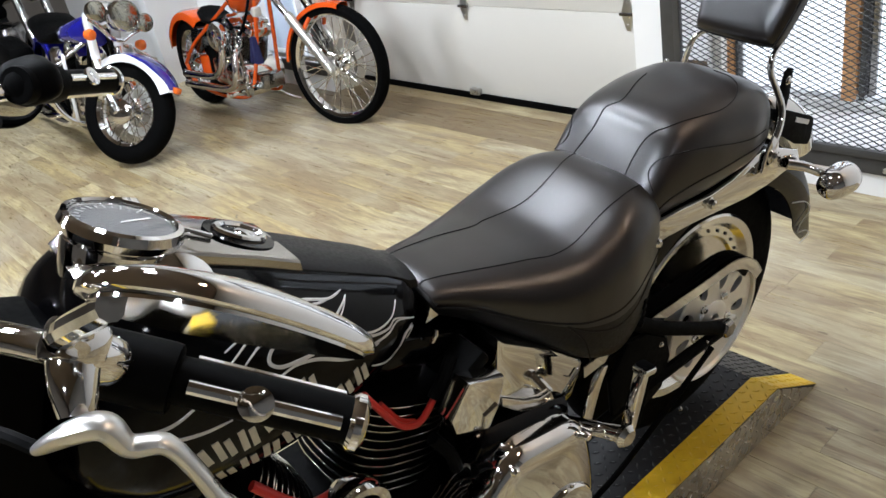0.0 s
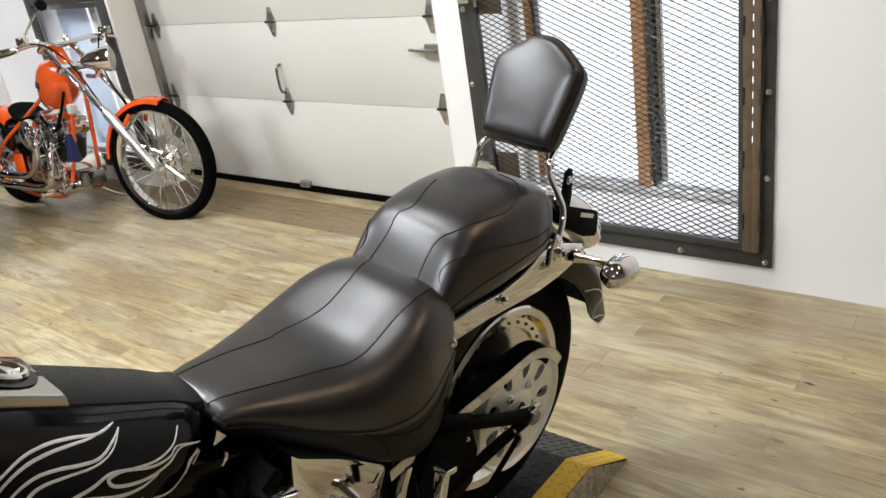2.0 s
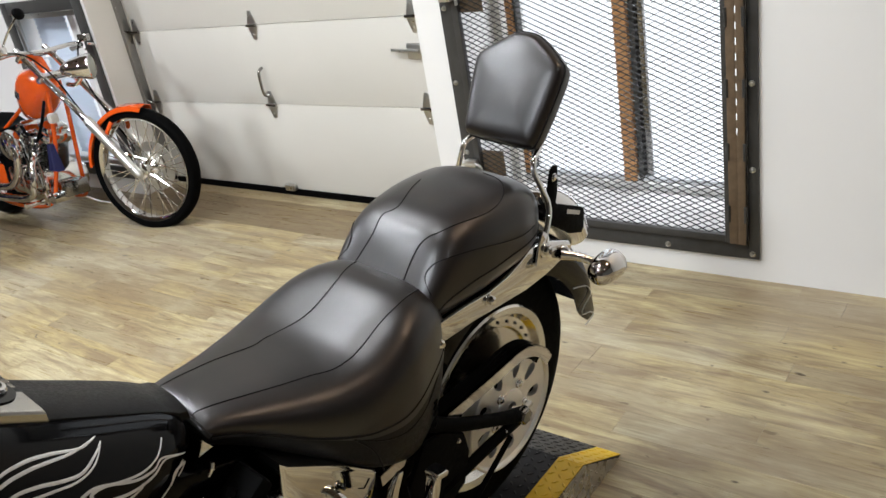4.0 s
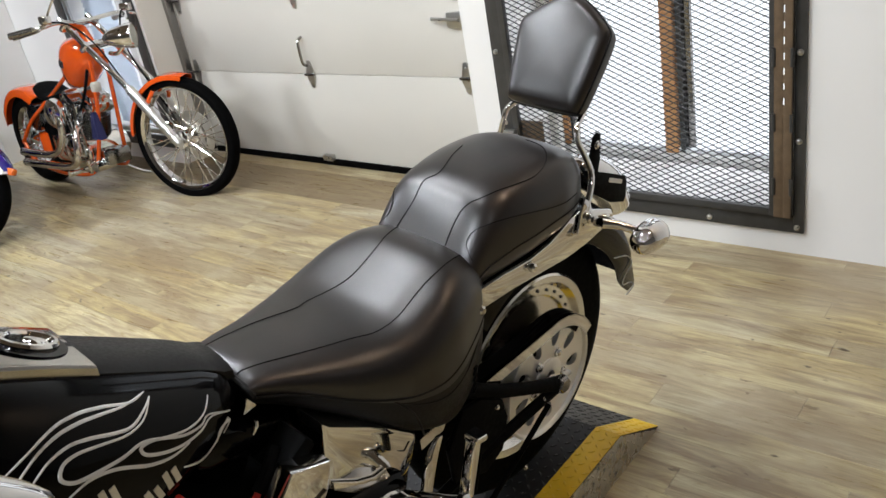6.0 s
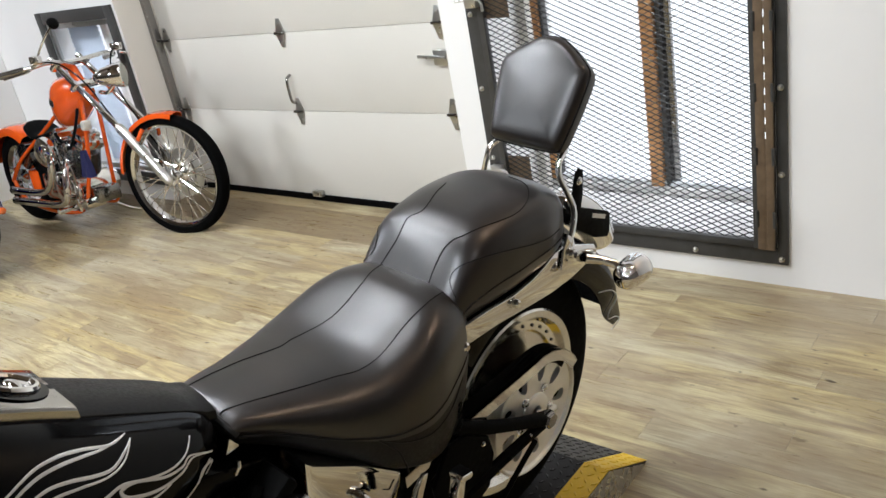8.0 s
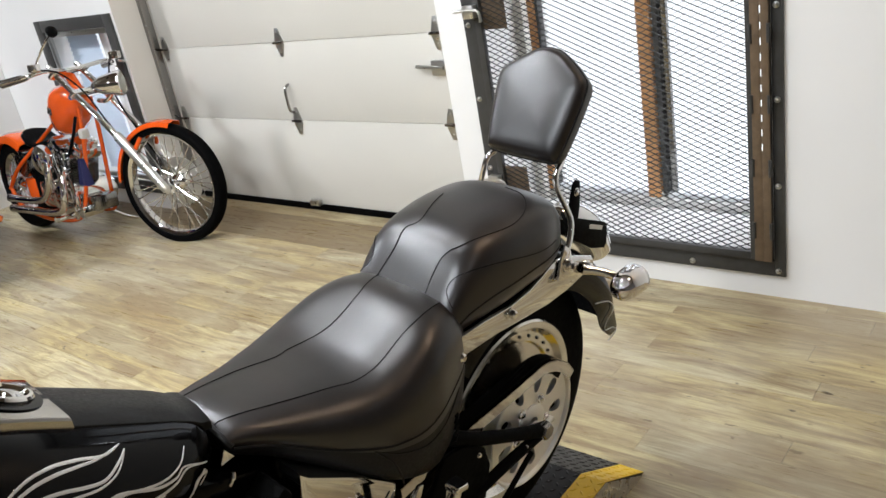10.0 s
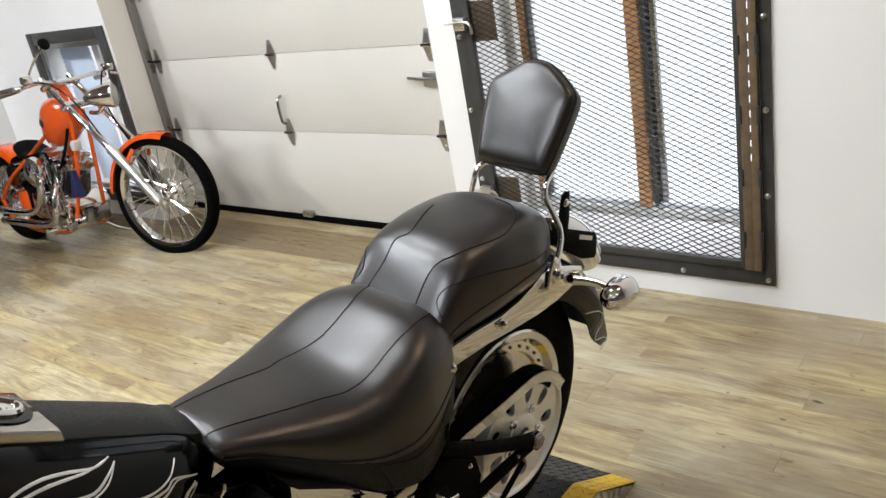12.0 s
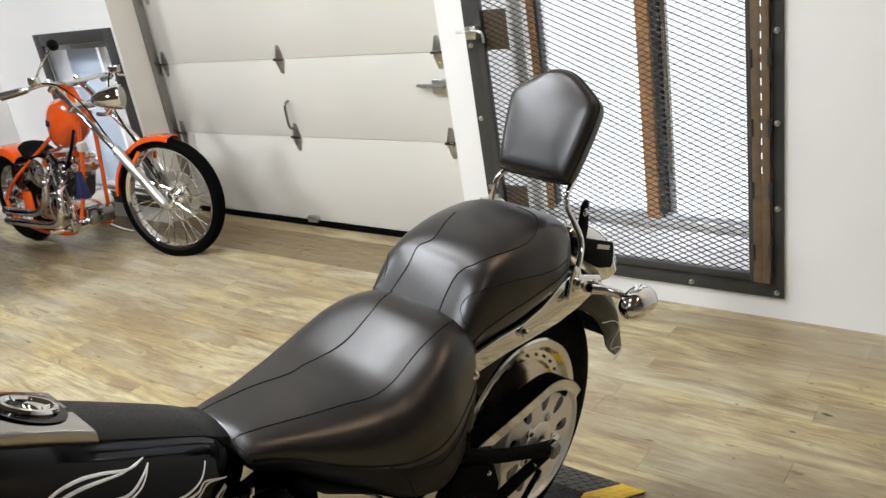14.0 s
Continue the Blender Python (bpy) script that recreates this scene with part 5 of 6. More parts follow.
# front end: fork, headlamp back, front wheel (beyond the tank)
for s in (-1, 1):
    part("fork_tube", tube([(1.27, s * 0.10, 1.05), (1.45, s * 0.10, 0.65), (1.60, s * 0.10, 0.33)], [0.024, 0.026, 0.028], 16), CHROME, bike)
for s in (-1, 1):
    part("fork_cover", tube([(1.225, s * 0.10, 1.045), (1.25, s * 0.10, 1.0), (1.34, s * 0.10, 0.78), (1.35, s * 0.10, 0.76)], [0.03, 0.046, 0.046, 0.03], 20, None, 4), BLACK, bike, "gloss black fork cover")
part("steering_head", box(0.16, 0.14, 0.34, pose(1.23, 0, 0.82, 0, -24, 0), 0.03), SATINBLACK, bike)
part("frame_gusset", box(0.12, 0.20, 0.20, pose(1.20, 0, 0.66, 0, -10, 0), 0.03), SATINBLACK, bike)
part("triple_clamp", box(0.07, 0.27, 0.03, pose(1.29, 0, 0.985, 0, 22, 0), 0.01), CHROME, bike)
part("headlamp", lathe([(0.001, -0.09), (0.05, -0.08), (0.078, -0.03), (0.085, 0.03), (0.08, 0.045), (0.001, 0.055)], 36, axis_to((1.42, 0, 0.94), (1, 0, -0.1))), CHROME, bike)
fm = wheel_frame(1.64, 0, 0.335)
fw = part("front_wheel", lathe([(0.24, -0.03), (0.262, -0.036), (0.262, 0.036), (0.24, 0.03)], 60, fm, None, True), POLISHED, bike)
part("tyre", lathe(tyre_profile(0.335, 0.05, 0.258), 60, fm, None, True), RUBBER, fw)
for i in range(20):
    a = 2 * math.pi * i / 20
    part("spoke", tube([fm @ Vector((0.03 * math.cos(a + 0.5), 0.03 * math.sin(a + 0.5), 0.03 if i % 2 else -0.03)), fm @ Vector((0.245 * math.cos(a), 0.245 * math.sin(a), 0))], 0.0028, 6), CHROME, fw)
part("front_hub", lathe([(0.02, -0.05), (0.045, -0.045), (0.03, -0.02), (0.03, 0.02), (0.045, 0.045), (0.02, 0.05)], 24, fm), CHROME, fw)
fender(bike, (1.64, 0.335), 0.365, 0.07, 20, 150, 0.05, BLACK, 30, "front_fender")
# jiffy stand
part("side_stand", tube([(0.98, 0.14, 0.20), (0.96, 0.22, 0.10), (0.94, 0.29, 0.045)], 0.012, 10), SATINBLACK, bike)


# ---------------------------------------------------------------- wheels for the other motorcycles
def spoked_wheel(parent, m, r, half, rim, spokes, hub_half=0.05, name="wheel"):
    wh = part(name, lathe([(rim - 0.022, -half * 0.5), (rim - 0.004, -half * 0.72), (rim + 0.006, -half * 0.7), (rim - 0.004, -half * 0.5), (rim - 0.012, 0), (rim - 0.004, half * 0.5), (rim + 0.006, half * 0.7), (rim - 0.004, half * 0.72), (rim - 0.022, half * 0.5), (rim - 0.028, 0)], 64, m, None, True), CHROME, parent, "chrome laced wheel")
    part("tyre", lathe(tyre_profile(r, half, rim), 64, m, None, True), RUBBER, wh, "black tyre")
    part("hub", lathe([(0.012, -hub_half - 0.01), (0.03, -hub_half), (0.046, -hub_half * 0.9), (0.046, -hub_half * 0.7), (0.024, -hub_half * 0.4), (0.024, hub_half * 0.4), (0.046, hub_half * 0.7), (0.046, hub_half * 0.9), (0.03, hub_half), (0.012, hub_half + 0.01)], 28, m), CHROME, wh)
    for i in range(spokes):
        a = 2 * math.pi * i / spokes
        s = 1 if i % 2 else -1
        tw = 0.62 * (1 if (i // 2) % 2 else -1)
        part("spoke", tube([m @ Vector((0.042 * math.cos(a + tw), 0.042 * math.sin(a + tw), s * hub_half * 0.8)), m @ Vector(((rim - 0.02) * math.cos(a), (rim - 0.02) * math.sin(a), 0))], 0.0026, 6), CHROME, wh)
    return wh


def finned_barrel(parent, m, r, n, h0, pitch, material=None):
    cyl = part("cylinder", tube([m @ Vector((0, 0, 0)), m @ Vector((0, 0, h0 + n * pitch))], r * 0.66, 20, None, 1), DARKSTEEL, parent)
    for i in range(n):
        part("fin", lathe([(r * 0.6, -0.002), (r, -0.002), (r, 0.002), (r * 0.6, 0.002)], 28, m @ pose(0, 0, h0 + i * pitch), None, True), material or POLISHED, cyl)
    return cyl


# ---------------------------------------------------------------- the orange chopper
# origin under the front wheel, x forwards, y to its left, z up
CHOP = pose(-4.27, 3.285, 0.0, 0, 0, 0.0) @ pose(0, 0, 0, -6, 0, 0)
ch = thing("chopper", "orange rigid-frame chopper motorcycle leaning on its stand", "motorcycle", CHOP)
STEER = pose(-0.36, 0, 0.93, 0, 0, 16) @ pose(0.36, 0, -0.93)
fwm = STEER @ pose(0.165, 0.0, 0.342, -90, 0, 0)
spoked_wheel(ch, fwm, 0.340, 0.045, 0.296, 40, 0.055, "front_wheel")
part("brake_disc", lathe([(0.085, 0.062), (0.14, 0.062), (0.14, 0.067), (0.085, 0.067)], 40, fwm, None, True), SATIN, ch)
part("brake_caliper", box(0.07, 0.05, 0.10, STEER @ pose(0.06, 0.06, 0.43), 0.015), DARKSTEEL, ch)
spoked_wheel(ch, pose(-1.26, 0, 0.30, -90, 0, 0), 0.30, 0.085, 0.205, 32, 0.07, "rear_wheel")
for s in (-1, 1):
    part("fork_tube", tube([STEER @ Vector((-0.44, s * 0.10, 1.03)), STEER @ Vector((-0.05, s * 0.10, 0.62))], 0.017, 16), CHROME, ch, "chrome fork tube")
    part("fork_leg", tube([STEER @ Vector((-0.065, s * 0.10, 0.635)), STEER @ Vector((-0.04, s * 0.10, 0.61)), STEER @ Vector((0.16, s * 0.09, 0.36)), STEER @ Vector((0.185, s * 0.09, 0.325))], [0.021, 0.027, 0.025, 0.019], 16), SATIN, ch, "satin aluminium fork leg")
for k in (0.0, 0.16):
    part("triple_clamp", box(0.06, 0.26, 0.028, STEER @ pose(-0.405 + k * 0.68, 0, 0.99 - k * 0.72, 0, -45, 0), 0.008), CHROME, ch)
# front fender hugging the wheel
rings = []
for i in range(25):
    a = radians(76 + 100 * i / 24)
    r, hw = 0.360, 0.052
    prof = [(-hw, -0.03), (-hw * 0.85, -0.006), (0, 0.004), (hw * 0.85, -0.006), (hw, -0.03), (hw * 0.95, -0.032), (hw * 0.8, -0.010), (0, 0.0), (-hw * 0.8, -0.010), (-hw * 0.95, -0.032)]
    rings.append([STEER @ Vector((0.165 + (r + d) * math.cos(a), v, 0.342 + (r + d) * math.sin(a))) for v, d in prof])
part("front_fender", loft(rings), ORANGE, ch, "orange front fender")
for s in (-1, 1):
    part("fender_bracket", tube([STEER @ Vector((0.06, s * 0.065, 0.62)), STEER @ Vector((0.02, s * 0.09, 0.55))], 0.012, 8), ORANGE, ch)
# handlebar, grips, levers, mirrors
part("handlebar", tube([STEER @ Vector(p) for p in ((-0.51, -0.375, 0.985), (-0.38, -0.31, 1.005), (-0.35, -0.22, 1.02), (-0.37, -0.10, 1.01), (-0.40, 0, 1.0), (-0.37, 0.10, 1.01), (-0.35, 0.22, 1.02), (-0.38, 0.31, 1.005), (-0.51, 0.375, 0.985))], 0.0125, 12), CHROME, ch)
for s in (-1, 1):
    part("hand_grip", tube([STEER @ Vector((-0.515, s * 0.377, 0.984)), STEER @ Vector((-0.40, s * 0.32, 1.002))], 0.018, 14), DARKSTEEL, ch)
    part("lever", tube([STEER @ Vector((-0.34, s * 0.32, 1.01)), STEER @ Vector((-0.33, s * 0.36, 0.995)), STEER @ Vector((-0.45, s * 0.41, 0.97))], 0.0075, 8), CHROME, ch)
    part("reservoir", box(0.06, 0.05, 0.045, STEER @ pose(-0.33, s * 0.29, 1.045, 0, 0, 20 * s), 0.01), CHROME, ch)
    if s < 0:
        part("mirror_stem", tube([STEER @ Vector((-0.33, s * 0.28, 1.05)), STEER @ Vector((-0.26, s * 0.28, 1.13)), STEER @ Vector((-0.21, s * 0.25, 1.20))], 0.006, 8), CHROME, ch)
        mm = axis_to(STEER @ Vector((-0.20, s * 0.245, 1.215)), (0.75, 0.5, 0.3))
        part("mirror", loft([[mm @ Vector((0.042 * k * math.cos(a), 0.030 * k * math.sin(a), h)) for a in (2 * math.pi * j / 28 for j in range(28))] for k, h in ((0.95, -0.004), (1, 0), (0.97, 0.012), (0.7, 0.022), (0.1, 0.026))]), PLASTIC, ch, "black oval mirror")
    part("brake_hose", tube([STEER @ Vector((-0.33, s * 0.26, 1.03)), STEER @ Vector((-0.28, s * 0.18, 1.0)), STEER @ Vector((-0.22, s * 0.10, 0.88)), STEER @ Vector((-0.12, s * 0.08, 0.70)), STEER @ Vector((0.05, s * 0.07, 0.45))], 0.0045, 8), PLASTIC, ch)
# headlamp
hm = axis_to(Vector((-0.03, 0.03, 0.915)), Vector((0.72, 0.66, 0.02)))
hl = part("headlamp", lathe([(0.001, -0.13), (0.025, -0.115), (0.048, -0.07), (0.062, -0.01), (0.068, 0.03), (0.067, 0.040), (0.063, 0.044), (0.061, 0.03), (0.001, 0.012)], 36, hm), CHROME, ch, "chrome bullet headlamp")
part("lens", lathe([(0.061, 0.036), (0.061, 0.042), (0.035, 0.052), (0.001, 0.056)], 32, hm), LAMPLENS, hl)
part("headlamp_bracket", tube([(-0.05, 0.02, 0.87), (-0.10, 0.0, 0.83), (-0.18, 0.0, 0.83)], 0.012, 10), CHROME, ch)
# tank: tall and narrow
rings = []
for i in range(25):
    s = i / 24
    u = -0.675 + 0.36 * s
    h = 0.105 * math.sin(math.pi * min(max(s * 0.94 + 0.05, 0), 1)) ** 0.42
    t = interp(s, [(0, 0.80), (0.08, 0.865), (0.3, 0.915), (0.6, 0.925), (0.85, 0.90), (1, 0.84)])
    lo = interp(s, [(0, 0.66), (0.1, 0.625), (0.4, 0.635), (0.7, 0.69), (0.9, 0.75), (1, 0.79)])
    mid = (t + lo) / 2 + 0.01
    rings.append([(u, h * math.copysign(abs(math.cos(a)) ** 0.75, math.cos(a)), mid + (t - mid if math.sin(a) > 0 else mid - lo) * math.sin(a)) for a in (2 * math.pi * j / 36 for j in range(36))])
tk = part("fuel_tank", loft(rings), ORANGE, ch, "tall orange fuel tank", 60)
part("tank_emblem", box(0.045, 0.008, 0.04, pose(-0.555, -0.1015, 0.785, 0, 20, 0), 0.001), DARKSTEEL, tk)
part("tank_cap", lathe([(0.03, 0), (0.03, 0.012), (0.02, 0.02), (0.001, 0.022)], 24, pose(-0.5, 0, 0.92)), CHROME, tk)
# frame tubes
for s in (-1, 1):
    for pts in (((-0.33, s * 0.045, 0.80), (-0.345, s * 0.05, 0.66), (-0.375, s * 0.06, 0.48), (-0.425, s * 0.08, 0.30), (-0.46, s * 0.10, 0.19), (-0.53, s * 0.115, 0.145), (-0.68, s * 0.125, 0.13), (-0.9, s * 0.13, 0.13), (-1.17, s * 0.13, 0.18), (-1.26, s * 0.13, 0.29)),
                ((-0.40, s * 0.02, 0.86), (-0.74, s * 0.05, 0.66), (-0.95, s * 0.09, 0.53), (-1.12, s * 0.12, 0.42), (-1.27, s * 0.13, 0.29))):
        part("frame_tube", tube(pts, 0.012, 12), ORANGE, ch, "orange frame tube")
part("neck", tube([(-0.44, 0, 0.985), (-0.30, 0, 0.80)], 0.028, 16), ORANGE, ch)
# rear fender, strut, oil tank, seat
fender(ch, (-1.26, 0.30), 0.332, 0.10, 55, 168, 0.06, ORANGE, 30, "rear_fender")
rings = []
for u, hw, lo, hi in ((-1.07, 0.05, 0.615, 0.655), (-1.03, 0.09, 0.59, 0.65), (-0.96, 0.105, 0.56, 0.605), (-0.88, 0.10, 0.55, 0.59), (-0.81, 0.075, 0.56, 0.60), (-0.75, 0.04, 0.585, 0.615)):
    rings.append([(u, hw * math.copysign(abs(math.cos(a)) ** 0.7, math.cos(a)), (lo + hi) / 2 + (hi - lo) / 2 * math.copysign(abs(math.sin(a)) ** 0.7, math.sin(a))) for a in (2 * math.pi * j / 28 for j in range(28))])
part("saddle", loft(rings), SATINBLACK, ch, "low black saddle")
part("oil_tank", tube([(-1.09, -0.10, 0.45), (-1.09, 0.10, 0.45)], 0.085, 28), DARKSTEEL, ch)
part("battery_box", box(0.14, 0.16, 0.17, pose(-1.10, 0, 0.27), 0.02), ORANGE, ch)
# engine
part("crankcase", tube([(-0.60, -0.11, 0.27), (-0.60, 0.11, 0.27)], 0.12, 32), POLISHED, ch)
part("cam_cover", slab(rounded([(-0.13, -0.06), (0.02, -0.10), (0.14, -0.05), (0.15, 0.05), (0.05, 0.09), (-0.1, 0.07)]), 0.03, pose(-0.585, -0.11, 0.27, 90, 0, 0), 0.008), CHROME, ch)
part("gearbox", box(0.2, 0.2, 0.17, pose(-0.85, 0, 0.27), 0.03), POLISHED, ch)
part("primary_cover", slab(rounded([(-0.35, -0.09), (0.1, -0.1), (0.18, 0), (0.1, 0.1), (-0.35, 0.08), (-0.42, 0)]), 0.05, pose(-0.66, 0.17, 0.27, 90, 0, 0), 0.012), CHROME, ch)
for lean, u0 in ((-22, -0.625), (23, -0.565)):
    m = pose(u0, 0, 0.33, 0, lean, 0)
    finned_barrel(ch, m, 0.078, 9, 0.05, 0.016, DARKSTEEL)
    part("rocker_box", box(0.15, 0.16, 0.07, m @ pose(0, 0, 0.235), 0.025), CHROME, ch)
    part("rocker_box", box(0.10, 0.13, 0.035, m @ pose(0, 0, 0.285), 0.012), POLISHED, ch)
part("air_cleaner", lathe([(0.001, 0.045), (0.06, 0.04), (0.085, 0.02), (0.09, 0.0), (0.085, -0.02), (0.04, -0.03)], 36, pose(-0.66, -0.16, 0.51, 90, 0, 0) @ pose(0, 0, 0)), CHROME, ch)
for k in (-1, 0, 1):
    part("pushrod_tube", tube([(-0.60 + k * 0.02, -0.115, 0.34), (-0.60 + k * 0.07, -0.10, 0.54)], 0.009, 10), CHROME, ch)
part("regulator", box(0.09, 0.15, 0.09, pose(-0.40, 0, 0.24), 0.012), DARKSTEEL, ch)
part("oil_filter", tube([(-0.45, -0.12, 0.20), (-0.45, 0.0, 0.20)], 0.038, 20), CHROME, ch)
# twin chrome exhausts on the near side
part("exhaust_pipe", tube([(-0.50, -0.10, 0.44), (-0.46, -0.17, 0.42), (-0.44, -0.20, 0.32), (-0.48, -0.20, 0.245), (-0.58, -0.20, 0.21), (-0.75, -0.20, 0.20), (-1.12, -0.20, 0.19)], [0.017, 0.019, 0.020, 0.021, 0.022, 0.023, 0.024], 16), CHROME, ch, "chrome exhaust pipe")
part("exhaust_pipe", tube([(-0.67, -0.10, 0.47), (-0.60, -0.17, 0.485), (-0.55, -0.20, 0.46), (-0.58, -0.20, 0.38), (-0.66, -0.20, 0.30), (-0.79, -0.20, 0.265), (-1.12, -0.20, 0.256)], [0.017, 0.019, 0.021, 0.022, 0.022, 0.023, 0.024], 16), CHROME, ch, "chrome exhaust pipe")
for z in (0.19, 0.256):
    part("exhaust_tip", lathe([(0.024, 0), (0.026, 0.02), (0.022, 0.022), (0.020, 0.0)], 20, axis_to((-1.12, -0.20, z), (-1, 0, 0))), DARKSTEEL, ch)
# forward controls, hoses, cloth tied to the frame, stand
part("foot_control", tube([(-0.45, -0.12, 0.22), (-0.36, -0.22, 0.22), (-0.35, -0.32, 0.22)], [0.012, 0.012, 0.018], 10), CHROME, ch)
part("brake_pedal", tube([(-0.45, -0.16, 0.18), (-0.33, -0.20, 0.20), (-0.28, -0.24, 0.28)], 0.008, 8), CHROME, ch)
cl = []
for i in range(9):
    s = i / 8
    cl.append([(-0.30 + (0.02 + 0.03 * s) * math.cos(2 * math.pi * j / 14), -0.12 + (0.010 + 0.012 * s) * math.sin(2 * math.pi * j / 14 * 3), 0.525 - 0.15 * s) for j in range(14)])
part("rag", loft(cl), NAVYCLOTH, ch, "folded navy cloth tied to the frame")
part("ignition_coil", box(0.045, 0.05, 0.055, pose(-0.275, -0.08, 0.66), 0.012), dull("pale_plastic", (0.42, 0.40, 0.35), 0.5), ch)
part("oil_line", tube([(-0.55, -0.10, 0.55), (-0.47, -0.14, 0.45), (-0.46, -0.13, 0.30), (-0.55, -0.12, 0.18)], 0.008, 8), DARKSTEEL, ch)
part("wiring", tube([(-0.38, -0.05, 0.75), (-0.42, -0.08, 0.62), (-0.52, -0.09, 0.52), (-0.66, -0.08, 0.60)], 0.009, 8), PLASTIC, ch)
part("side_stand", tube([(-0.62, 0.13, 0.14), (-0.60, 0.22, 0.07), (-0.58, 0.29, 0.035)], 0.010, 8), CHROME, ch)

# ---------------------------------------------------------------- the blue and white touring bike
TOUR = pose(-4.945, 2.466, 0.0, 0, 0, -4.7) @ pose(0, 0, 0, -8, 0, 0) @ Matrix.Scale(0.94, 4)
# bars and front wheel are turned to the left stop, round the raked steering axis
TURN_T = Matrix.Translation((-0.22, 0, 0.80)) @ Matrix.Rotation(radians(39), 4, Vector((-0.469, 0, 0.883))) @ Matrix.Translation((0.22, 0, -0.80))


def turned(name, bm, material, parent, label=""):
    bmesh.ops.transform(bm, matrix=TURN_T, verts=bm.verts)
    return part(name, bm, material, parent, label)


tb = thing("touring_motorcycle", "cobalt blue and white touring motorcycle with chrome lamps", "motorcycle", TOUR)
twm = pose(0.045, 0, 0.315, -90, 0, 0)
spoked_wheel(tb, TURN_T @ twm, 0.315, 0.065, 0.212, 40, 0.07, "front_wheel")
turned("hub_cap", lathe([(0.075, 0.0), (0.075, 0.012), (0.05, 0.03), (0.001, 0.036)], 30, pose(0.045, -0.075, 0.315, 90, 0, 0)), CHROME, tb)
turned("brake_disc", lathe([(0.09, 0.082), (0.145, 0.082), (0.145, 0.087), (0.09, 0.087)], 36, twm, None, True), SATIN, tb)
# valanced front fender in two colours
rings = []
for i in range(33):
    a = radians(25 + 107 * i / 32)
    r, hw = 0.342 + 0.01 * (1 - i / 32), 0.080
    prof = [(-hw, -0.055), (-hw, -0.03), (-hw * 0.8, -0.006), (0, 0.004), (hw * 0.8, -0.006), (hw, -0.03), (hw, -0.055), (hw * 0.96, -0.055), (hw * 0.95, -0.03), (hw * 0.7, -0.012), (0, -0.002), (-hw * 0.7, -0.012), (-hw * 0.95, -0.03), (-hw * 0.96, -0.055)]
    rings.append([(r + d) * Vector((math.cos(a), 0, math.sin(a))) + Vector((0.045, v, 0.315)) for v, d in prof])
tf = turned("front_fender", loft(rings), PEARL, tb, "white front fender with a blue crest")
rings = []
for i in range(29):
    a = radians(27 + 101 * i / 28)
    r = 0.345 + 0.01 * (1 - i / 28)
    w = 0.076 * math.sin(math.pi * min(1, 0.15 + i / 28 * 0.95)) ** 0.5
    rings.append([(r + d) * Vector((math.cos(a), 0, math.sin(a))) + Vector((0.045, v, 0.315)) for v, d in ((-w, -0.009), (-w * 0.7, 0.001), (0, 0.0075), (w * 0.7, 0.001), (w, -0.009), (w, -0.025), (-w, -0.025))])
turned("crest", loft(rings), BLUE, tf, "blue painted crest")
turned("fender_lamp", box(0.05, 0.05, 0.04, pose(0.365, 0, 0.475, 0, 10, 0), 0.012), AMBER, tf, "amber fender-tip lamp")
for s in (-1, 1):
    turned("fork_leg", tube([(0.045, s * 0.11, 0.31), (-0.09, s * 0.11, 0.52), (-0.16, s * 0.11, 0.70)], [0.026, 0.027, 0.026], 16), CHROME, tb)
    turned("fork_shroud", tube([(-0.12, s * 0.115, 0.60), (-0.20, s * 0.12, 0.82), (-0.205, s * 0.115, 0.85)], [0.025, 0.026, 0.025], 16), PEARL, tb, "white fork shroud")
    turned("reflector", lathe([(0.03, 0), (0.03, 0.01), (0.02, 0.014), (0.001, 0.015)], 20, pose(-0.07, s * 0.145, 0.50, 90 * (1 if s < 0 else -1), 0, 0)), AMBER, tb)
    lm = axis_to((-0.065, s * 0.215, 0.872), (0.93, -0.36, 0.06))
    pl = turned("passing_lamp", lathe([(0.001, -0.07), (0.035, -0.06), (0.055, -0.02), (0.06, 0.01), (0.057, 0.022), (0.0545, 0.014), (0.001, 0.002)], 28, lm), CHROME, tb, "chrome passing lamp")
    turned("lens", lathe([(0.055, 0.018), (0.03, 0.026), (0.001, 0.028)], 24, lm), LAMPLENS, pl)
    turned("turn_signal", lathe([(0.001, -0.035), (0.025, -0.028), (0.034, 0.0), (0.03, 0.018), (0.001, 0.026)], 24, axis_to((-0.08, s * 0.225, 0.735), (1, 0, 0))), AMBER, tb, "amber turn signal")
turned("lamp_bar", tube([(-0.10, -0.22, 0.825), (-0.09, -0.13, 0.785), (-0.075, -0.06, 0.745), (-0.07, 0.0, 0.735), (-0.075, 0.06, 0.745), (-0.09, 0.13, 0.785), (-0.10, 0.22, 0.825)], 0.014, 12), CHROME, tb)
hm = axis_to((-0.05, 0, 0.880), (0.93, -0.36, 0.06))
hl = turned("headlamp", lathe([(0.001, -0.12), (0.06, -0.10), (0.09, -0.04), (0.098, 0.02), (0.094, 0.04), (0.089, 0.044), (0.087, 0.03), (0.001, 0.01)], 36, hm), CHROME, tb, "large chrome headlamp")
turned("lens", lathe([(0.088, 0.034), (0.05, 0.048), (0.001, 0.052)], 32, hm), LAMPLENS, hl)
